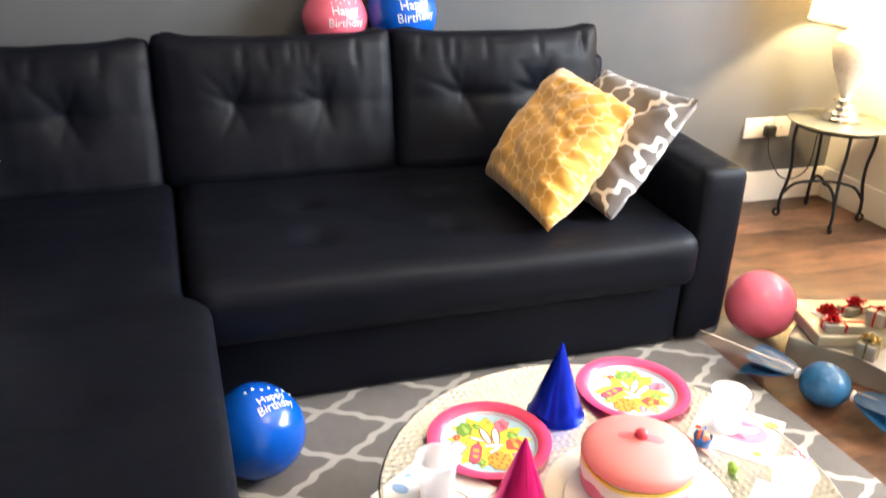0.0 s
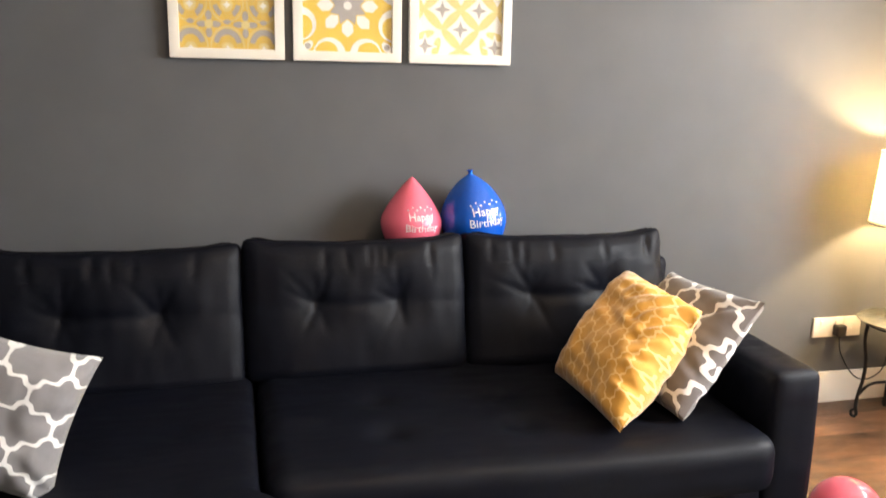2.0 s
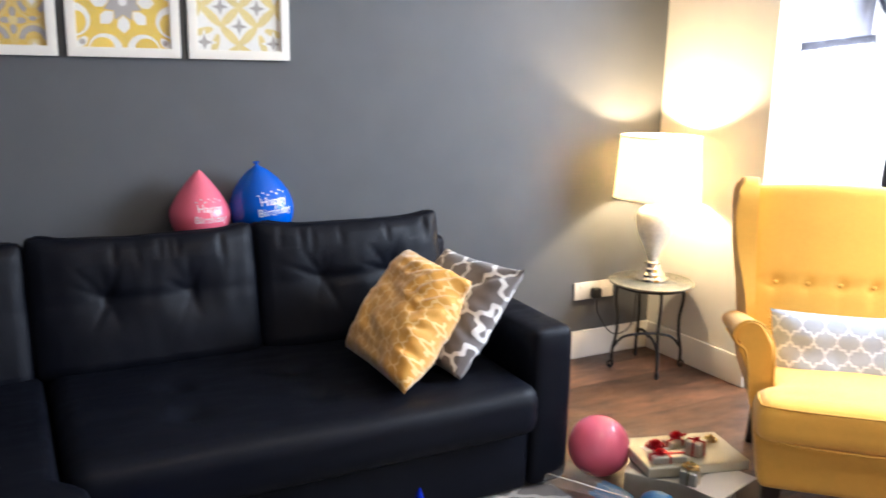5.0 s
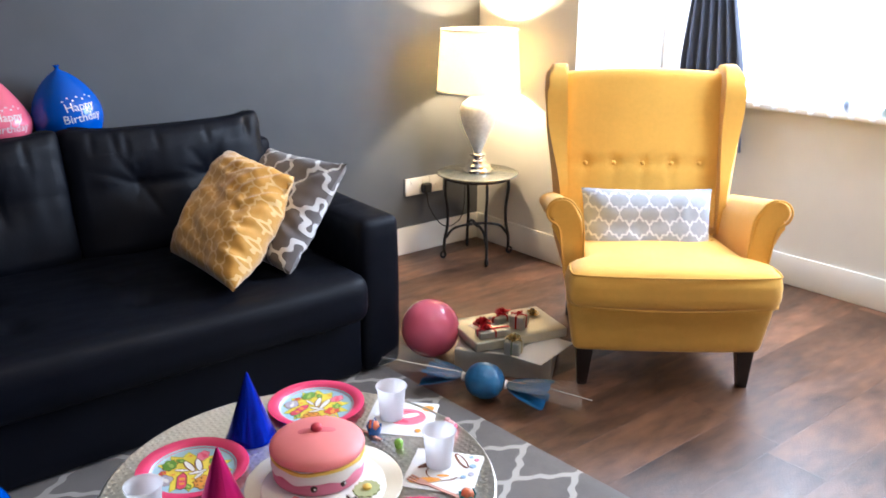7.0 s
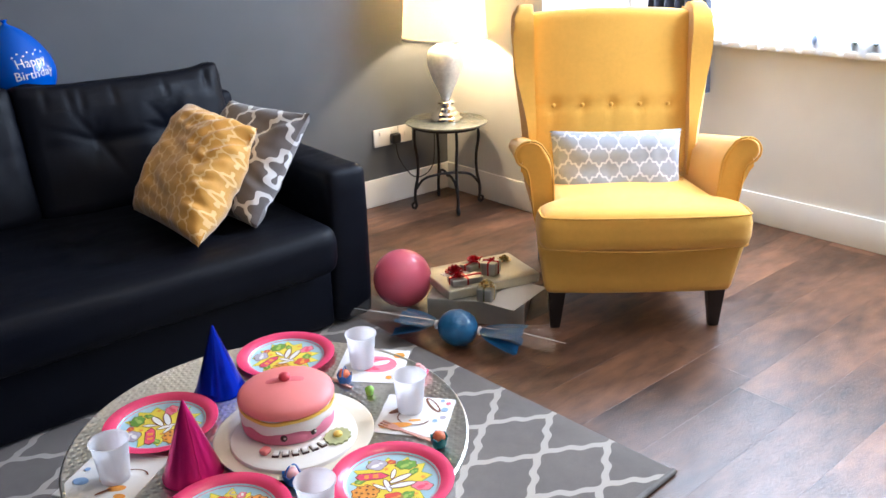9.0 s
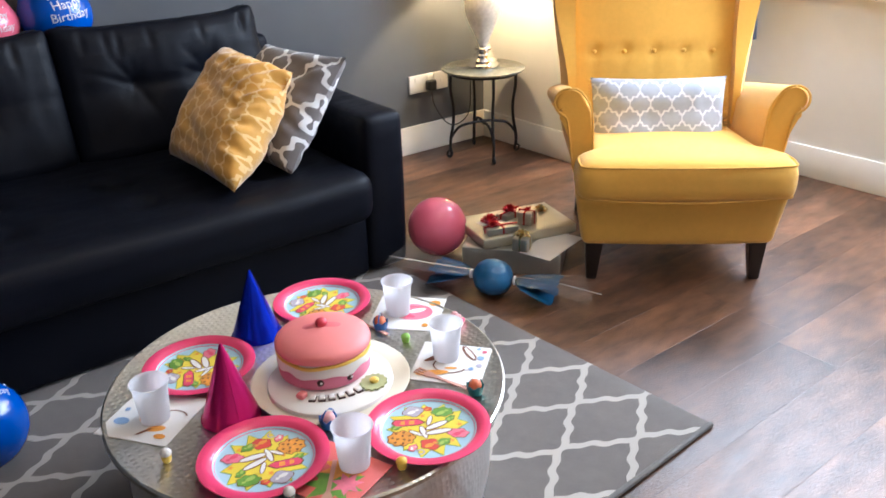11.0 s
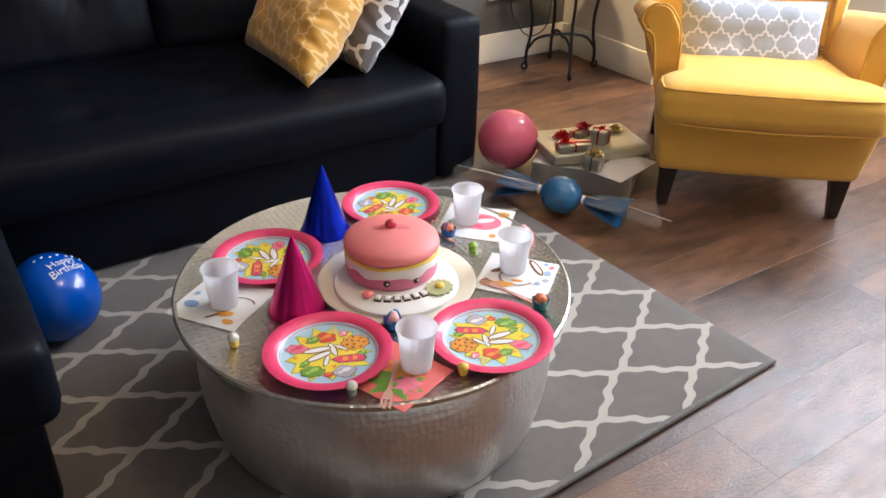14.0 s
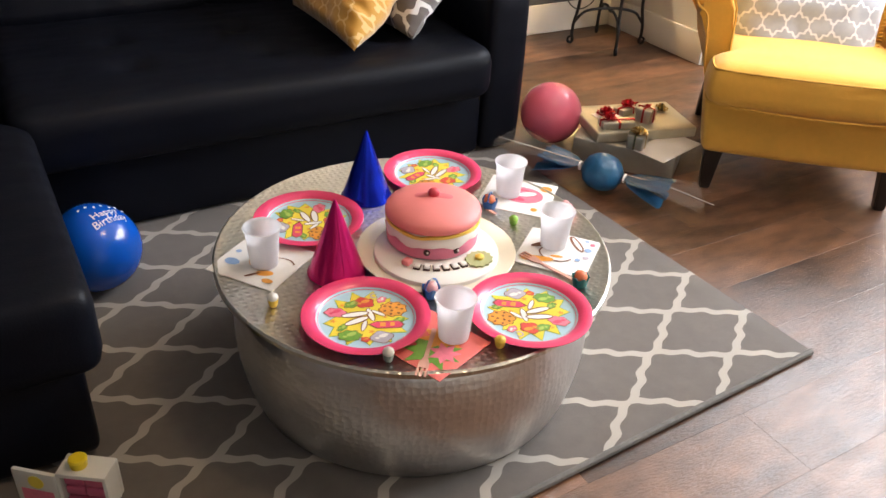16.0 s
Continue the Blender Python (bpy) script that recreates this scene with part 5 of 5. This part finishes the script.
top = part("cherry", lathe([(0.0, 0.1265), (0.006, 0.1255), (0.0105, 0.122), (0.012, 0.1175), (0.0115, 0.113), (0.009, 0.110)], 20), material("cherry_icing", (0.70, 0.07, 0.10), 0.35, var=0.05), cake, "small red iced cherry")
bm = bmesh.new()
rows = []
for k in (0.0, 0.35, 0.7, 1.0):
    row = []
    for i in range(40):
        q = 2 * math.pi * i / 40
        x, y = k * 0.046 * math.cos(q), k * 0.017 * (1 + 0.25 * math.cos(2 * q)) * math.sin(q)
        row.append(bm.verts.new((x * 0.58 + y * 0.81, -x * 0.81 + y * 0.58, 0.1118 - 2.4 * (x * x + y * y) + 0.0015 * (1 - k ** 4) - 0.001 * (k == 1))))
    rows.append(row)
for a, b in zip(rows, rows[1:]):
    for i in range(40):
        bm.faces.new((a[i], a[(i + 1) % 40], b[(i + 1) % 40], b[i]))
bmesh.ops.remove_doubles(bm, verts=bm.verts, dist=0.00001)
part("glaze", bm, material("red_glaze", (0.74, 0.16, 0.19), 0.45), cake, "darker pink icing drip")
for a in (-2.62, -1.97):
    eye = part("eye", lathe([(0, 0.004), (0.005, 0.003), (0.0075, 0.0), (0.007, -0.003)], 16), ICE_C, cake, "dark iced dot", pose(0.0925 * math.cos(a), 0.0925 * math.sin(a), 0.032, 90, 0, math.degrees(a) + 90))
    part("glint", lathe([(0, 0.0058), (0.002, 0.005), (0.0025, 0.0035)], 10), ICE_W, eye, "", pose(0.002, 0.002, 0))
for i in range(6):
    a = -2.74 + 0.155 * i
    part("iced_bar", rbox((0.0115, 0.0145, 0.007), 0.002, (2, 2, 1), lambda v: v + Vector((0, 0, 0.003))), ICE_W, cake, "raised iced bar on the board", pose(0.119 * math.cos(a), 0.119 * math.sin(a), 0.0135, 0, 0, math.degrees(a) + 90))
    part("iced_bar", rbox((0.014, 0.019, 0.004), 0.0014, (2, 2, 1), lambda v: v + Vector((0, 0, 0.0015))), ICE_C, cake, "chocolate edge under the iced bar", pose(0.119 * math.cos(a), 0.119 * math.sin(a), 0.0134, 0, 0, math.degrees(a) + 90))
part("rosette", rbox((0.02, 0.018, 0.012), 0.005, (3, 3, 2), lambda v: v + Vector((0, 0, 0.006))), ICE_P, cake, "small pink iced figure", pose(0.116 * math.cos(-2.93), 0.116 * math.sin(-2.93), 0.0135))
leaf = part("iced_leaf", slab([((0.027 + 0.004 * (i % 2)) * math.cos(2 * math.pi * i / 26), (0.023 + 0.004 * (i % 2)) * math.sin(2 * math.pi * i / 26)) for i in range(26)], 0, 0.004), ICE_G, cake, "frilled green icing leaf", pose(0.124 * math.cos(-1.66), 0.124 * math.sin(-1.66), 0.0137))
part("bloom", lathe([(0, 0.009), (0.005, 0.008), (0.009, 0.005), (0.009, 0.0)], 12), ICE_Y, leaf, "yellow icing flower", pose(0.002, 0.0, 0.0038))

# small party favours
TOY_B = material("blue_toy_plastic", (0.02, 0.13, 0.42), 0.35, var=0.08)
TOY_T = material("teal_toy_plastic", (0.01, 0.20, 0.22), 0.35, var=0.08)
TOY_O = material("orange_toy_rubber", (0.75, 0.20, 0.09), 0.45, var=0.1)
TOY_G = material("lime_toy_rubber", (0.25, 0.48, 0.06), 0.45, var=0.1)
TOY_Y = material("yellow_toy_rubber", (0.80, 0.52, 0.06), 0.45, var=0.1)
TOY_P = material("pink_toy_rubber", (0.80, 0.42, 0.42), 0.5, var=0.1)


def basket(x, y, turn, mat, fill, label, handle=True):
    ob = thing("toy_basket", pose(x, y, ZT + 0.001, 0, 0, turn), label, "toy", "party favours")
    bm = lathe([(0, 0.0), (0.013, 0.0), (0.014, 0.002), (0.018, 0.022), (0.0165, 0.022), (0.0125, 0.003), (0, 0.003)], 12)
    for v in bm.verts:
        if v.co.z > 0.02:
            v.co.z += 0.003 * math.cos(6 * math.atan2(v.co.y, v.co.x))
    part("bowl", bm, mat, ob)
    if handle:
        part("handle", tube([(0.016 * math.cos(a), 0, 0.021 + 0.018 * math.sin(a)) for a in [math.pi * i / 10 for i in range(11)]], 0.0016, 6), mat, ob)
    part("filling", lathe([(0.012, 0.014), (0.0135, 0.02), (0.011, 0.028), (0.005, 0.032), (0, 0.0325)], 16), fill, ob)
    return ob


basket(-2.172, -2.038, 15, TOY_B, TOY_P, "small blue toy basket with a pink toy in it")
basket(-1.889, -1.800, 40, TOY_B, TOY_O, "small blue toy basket with an orange toy in it")
basket(-1.893, -2.134, 10, TOY_T, TOY_O, "small teal toy pot with a red toy in it", False)


def favour(x, y, base, cap, label, squat=1.0):
    ob = thing("toy_figure", pose(x, y, ZT + 0.001), label, "toy", "party favours")
    part("foot", lathe([(0, 0), (0.007, 0), (0.0085, 0.004 * squat), (0.0095, 0.014 * squat), (0.009, 0.016 * squat), (0, 0.016 * squat)], 16), base, ob)
    part("cap", lathe([(0.0095, 0.0155 * squat), (0.0105, 0.018 * squat), (0.009, 0.023 * squat), (0.005, 0.027 * squat), (0, 0.029 * squat)], 16), cap, ob)
    return ob


favour(-2.445, -1.936, TOY_Y, ICE_W, "tiny orange and white cupcake shaped toy")
favour(-2.327, -2.168, material("grey_toy_rubber", (0.22, 0.24, 0.22), 0.5), ICE_W, "tiny grey and white toy figure")
favour(-2.137, -2.222, TOY_Y, TOY_Y, "tiny round yellow toy figure", 0.8)
favour(-1.879, -1.882, TOY_G, TOY_G, "tiny round lime green toy figure", 0.75)
stackp = thing("toy_figure", pose(-1.752, -1.897, ZT + 0.001, 0, 0, 30), "small pink frilled toy in a magenta tray", "toy", "party favours")
part("tray", rbox((0.05, 0.035, 0.012), 0.004, (3, 3, 2), lambda v: v + Vector((0, 0, 0.006))), PINK_CARD, stackp)
for i in range(5):
    part("frill", lathe([(0, 0), (0.008, 0), (0.0095, 0.006), (0.006, 0.013), (0, 0.015)], 12), TOY_P, stackp, "", pose(-0.018 + 0.009 * i, 0.006 * (-1) ** i, 0.011))

FORKWOOD = material("pale_pink_plastic", (0.62, 0.33, 0.26), 0.45, var=0.08, scale=40)


def fork(x, y, turn, z=0.003):
    out = [(-0.07, -0.004), (0.01, -0.0035), (0.025, -0.009), (0.06, -0.010), (0.06, -0.006), (0.038, -0.0055), (0.038, -0.002), (0.061, -0.002), (0.061, 0.002), (0.038, 0.002), (0.038, 0.0055), (0.06, 0.006), (0.06, 0.010), (0.025, 0.009), (0.01, 0.0035), (-0.07, 0.004)]
    return solo("plastic_fork", slab(out, 0, 0.002), FORKWOOD, pose(x, y, ZT + z, 0, 0, turn), "pale pink plastic fork on a napkin", "fork", "plastic forks")


fork(-1.915, -2.05, 106)
fork(-2.262, -2.185, 230)
fork(-1.905, -1.765, 100)

# ---- presents on the floor ----
WRAP = material("silver_wrapping_paper", (0.42, 0.41, 0.36), 0.3, metal=0.55, var=0.15, scale=25, bump=0.3, bump_scale=18)
WRAP_L = material("pearl_wrapping_paper", (0.55, 0.52, 0.40), 0.32, metal=0.4, var=0.12, scale=25, bump=0.25, bump_scale=18)
RED_RIBBON = material("red_foil_ribbon", (0.55, 0.012, 0.02), 0.22, metal=0.5, var=0.15, scale=60)
GOLD_RIBBON = material("gold_foil_ribbon", (0.75, 0.60, 0.28), 0.2, metal=0.85, var=0.15, scale=60)


def bow(parent, ribbon, x, y, z, r, seed):
    bm = bmesh.new()
    rnd = random.Random(seed)
    for k, n in ((1.0, 9), (0.66, 7), (0.3, 4)):
        for i in range(n):
            a = 2 * math.pi * (i + 0.5 * rnd.random()) / n
            c, s, q = math.cos(a), math.sin(a), r * k
            loop = [(0, 0), (0.5, 0.32 + 0.5 * (1 - k)), (0.95, 0.42 + 0.7 * (1 - k)), (1.0, 0.22 + 0.6 * (1 - k)), (0.6, 0.08 + 0.3 * (1 - k)), (0, 0.03)]
            w = 0.16 * r
            rows = [(bm.verts.new((x + q * u * c - w * s, y + q * u * s + w * c, z + r * v)), bm.verts.new((x + q * u * c + w * s, y + q * u * s - w * c, z + r * v))) for u, v in loop]
            for p0, p1 in zip(rows, rows[1:]):
                bm.faces.new((p0[0], p0[1], p1[1], p1[0]))
    return part("bow", bm, ribbon, parent, "looped foil bow")


def present(m, size, paper, ribbon, label, bow_r=0.0, both=True, seed=1, at=(0, 0)):
    ob = thing("wrapped_present", m, label, "present", "presents")
    w, d, h = size
    bm = rbox(size, min(0.006, h * 0.2), (8, 8, 3), lambda v: v + Vector((0, 0, h / 2)) + 0.0012 * noise.noise_vector(v * 30 + Vector((seed, 0, 0))))
    part("box", bm, paper, ob)
    if ribbon:
        e = 0.0022
        bm = box((-0.0028, -d / 2 - e, 0.002), (0.0028, d / 2 + e, h + e))
        part("ribbon", bm, ribbon, ob, "thin ribbon band")
        if both:
            part("ribbon", box((-w / 2 - e, -0.0028, 0.002), (w / 2 + e, 0.0028, h + e + 0.001)), ribbon, ob, "thin ribbon band")
    if bow_r:
        bow(ob, ribbon, at[0], at[1], h + 0.001, bow_r, seed)
    return ob


present(pose(-0.908, -1.217, 0.0, 0, 0, 38), (0.30, 0.34, 0.088), WRAP, None, "large silver wrapped present box on the floor")
present(pose(-0.893, -1.193, 0.0905, 0, 0, -16), (0.36, 0.23, 0.036), WRAP_L, None, "flat pearl wrapped present lying on a larger box")
present(pose(-1.006, -1.236, 0.1285, 0, 0, -20), (0.115, 0.055, 0.024), WRAP, RED_RIBBON, "small flat silver present tied with red ribbon", 0.022, seed=3, at=(-0.03, 0.0))
present(pose(-0.885, -1.240, 0.1285, 0, 0, 25), (0.058, 0.055, 0.048), WRAP, RED_RIBBON, "small silver cube present tied with red ribbon", 0.012, seed=4)
present(pose(-0.890, -1.155, 0.1285, 0, 0, 10), (0.10, 0.05, 0.022), WRAP, RED_RIBBON, "small flat silver present with a red bow", 0.026, seed=5)
present(pose(-0.994, -1.330, 0.0912, 0, 0, 30), (0.06, 0.055, 0.048), WRAP, GOLD_RIBBON, "small silver present with a gold bow", 0.026, seed=6)
tag = thing("gift_bow", pose(-0.980, -1.150, 0.1282), "red foil bow on a white tag", "gift bow")
part("tag", slab([(-0.04, -0.025), (0.045, -0.025), (0.045, 0.03), (-0.04, 0.03)], 0, 0.001), INK["white"], tag)
bow(tag, RED_RIBBON, 0, 0, 0.001, 0.034, 8)
gold = thing("gift_bow", pose(-0.768, -1.190, 0.1278), "gold foil bow on the flat present", "gift bow")
bow(gold, GOLD_RIBBON, 0, 0, 0, 0.026, 9)
solo("white_card", slab([(-0.113, -0.06), (0.113, -0.06), (0.113, 0.06), (-0.113, 0.06)], 0, 0.0016), INK["white"], pose(-0.895, -1.372, 0.0889, 0, 0, 14), "white envelope lying on the large present", "card")

# ---- giant wrapped sweet ----
TISSUE = material("blue_tissue", (0.012, 0.115, 0.26), 0.4, var=0.35, scale=30, bump=0.9, bump_scale=40, coat=0.6)
FILM = glass("clear_cellophane", (0.97, 0.98, 1.0), 0.15, 0.93)
sweet = thing("wrapped_sweet", on_axes((-1.177, -1.387, 0.066), (0.30, -0.55, 0.0), (0.55, 0.30, 0)), "large blue party sweet twisted in clear cellophane", "party sweet")
ball = lathe([(0.0, -0.066), (0.02, -0.063), (0.042, -0.05), (0.055, -0.03), (0.061, 0.0), (0.055, 0.03), (0.042, 0.05), (0.02, 0.063), (0.0, 0.066)], 32)
bmesh.ops.rotate(ball, verts=ball.verts, matrix=Matrix.Rotation(radians(90), 3, "Y"))
part("ball", ball, TISSUE, sweet, "blue tissue wrapped ball")
for s in (-1, 1):
    part("tie", tube([(s * 0.074, 0.012 * math.cos(a), 0.012 * math.sin(a)) for a in [2 * math.pi * i / 14 for i in range(15)]], 0.004, 6), INK["white"], sweet, "white twist tie")
    for k, (tilt, lift) in enumerate(((0.20, 0.020), (-0.22, -0.012))):
        bm = bmesh.new()
        rows = []
        for i in range(9):
            u = i / 8
            x = s * (0.078 + 0.135 * u)
            w = 0.014 + 0.072 * u ** 0.5 * (1 - 0.35 * u)
            row = []
            for j in range(9):
                v = -1 + j / 4
                z = -0.02 * u + lift * u + 0.008 * math.sin(v * 6 + k) * u + 0.004
                row.append(bm.verts.new((x, tilt * 0.13 * u + w * v, max(z, -0.055))))
            rows.append(row)
        for a, b in zip(rows, rows[1:]):
            for j in range(8):
                bm.faces.new((a[j], a[j + 1], b[j + 1], b[j]))
        bmesh.ops.solidify(bm, geom=bm.faces[:], thickness=0.026)
        part("tissue_fan", bm, TISSUE, sweet, "blue tissue tail")
    bm = bmesh.new()
    rows = []
    for i in range(11):
        u = i / 10
        row = []
        for j in range(21):
            a = 2 * math.pi * j / 20
            r = 0.012 + 0.065 * u ** 0.8 + 0.010 * u * math.sin(5 * a)
            row.append(bm.verts.new((s * (0.074 + 0.25 * u + 0.02 * u * math.sin(3 * a)), 1.25 * r * math.cos(a), max(-0.06, 0.75 * r * math.sin(a) + 0.012 * u - 0.02 * u * (s > 0)))))
        rows.append(row)
    for a, b in zip(rows, rows[1:]):
        for j in range(20):
            bm.faces.new((a[j], a[j + 1], b[j + 1], b[j]))
    film = part("cellophane", bm, FILM, sweet, "flared clear cellophane end")
    part("fold", tube([(s * 0.08, 0.01, 0.008), (s * 0.20, 0.03 * s, 0.030 - 0.03 * (s > 0)), (s * 0.345, 0.055 * s, 0.045 - 0.075 * (s > 0))], 0.0022, 5), SILVER, film, "bright crease in the film")

# ---- toy fridge by the chaise ----
fridge = thing("toy_fridge", pose(-2.805, -1.944, 0.0135, 0, 0, -35), "small white and pink toy fridge with a yellow knob", "toy")
TOY_W = material("white_toy_plastic", (0.72, 0.70, 0.64), 0.35, var=0.05)
TOY_R = material("rose_toy_plastic", (0.52, 0.10, 0.18), 0.4, var=0.08)
bm = box((-0.045, 0.008, 0.0), (0.045, 0.018, 0.085), 0.003)
box((-0.045, -0.035, 0.0), (-0.038, 0.008, 0.085), 0.002, bm)
box((0.038, -0.035, 0.0), (0.045, 0.008, 0.085), 0.002, bm)
box((-0.045, -0.035, 0.078), (0.045, 0.016, 0.088), 0.003, bm)
part("shell", bm, TOY_W, fridge)
for z in (0.004, 0.03, 0.054):
    part("drawer", rbox((0.036, 0.036, 0.02), 0.004, (2, 2, 2), lambda v, z=z: v + Vector((-0.018, -0.011, z + 0.011))), TOY_R, fridge, "rose pink drawer")
    part("drawer", rbox((0.036, 0.036, 0.02), 0.004, (2, 2, 2), lambda v, z=z: v + Vector((0.019, -0.011, z + 0.011))), TOY_R, fridge, "rose pink drawer")
part("knob", lathe([(0, 0.108), (0.014, 0.107), (0.0165, 0.104), (0.0145, 0.088), (0, 0.088)], 20), material("yellow_toy_plastic", (0.80, 0.60, 0.02), 0.35), fridge, "yellow round knob", pose(-0.012, -0.01, 0))
door = part("door", box((-0.082, -0.004, 0.0), (0.0, 0.004, 0.085), 0.002), TOY_W, fridge, "open white printed door", pose(-0.045, -0.035, 0, 0, 0, -6))
printed_bm = slab([(-0.07, 0.006), (-0.008, 0.006), (-0.008, 0.042), (-0.07, 0.042)], -0.0052, -0.0042, lambda a, b, c: (a, c, b))
part("print", printed_bm, INK["pink"], door)
part("print", slab(disc(-0.038, 0.062, 0.015, 14), -0.0052, -0.0042, lambda a, b, c: (a, c, b)), SUN_CARD, door)

# ---- floor planks ----
rnd = random.Random(11)
WIDE, LONG = 0.183, 1.22
y = -2.333
while y > -4.9:
    y -= WIDE
ys = []
while y < 0.02:
    ys.append(y)
    y += WIDE
for y in ys:
    x = -4.36 - LONG * rnd.random()
    while x < 0.66:
        a, b = max(x, -4.36), min(x + LONG, 0.68 if -3.45 < y < -0.62 else 0.06)
        x += LONG
        if b - a < 0.05:
            continue
        w, l = (WIDE - 0.00015) / 2, (b - a - 0.00015) / 2
        bm = bmesh.new()
        lo = [bm.verts.new((sx * l, sy * w, -0.004)) for sx, sy in ((-1, -1), (1, -1), (1, 1), (-1, 1))]
        md = [bm.verts.new((sx * l, sy * w, -0.0003)) for sx, sy in ((-1, -1), (1, -1), (1, 1), (-1, 1))]
        up = [bm.verts.new((sx * (l - 0.0004), sy * (w - 0.0004), 0.0)) for sx, sy in ((-1, -1), (1, -1), (1, 1), (-1, 1))]
        bm.faces.new(up)
        for p, q in ((lo, md), (md, up)):
            for i in range(4):
                bm.faces.new((p[i], p[(i + 1) % 4], q[(i + 1) % 4], q[i]))
        yc = y + WIDE / 2
        part("plank", bm, PLANK, FLOOR, "", pose((a + b) / 2, yc, 0), sharp=12)
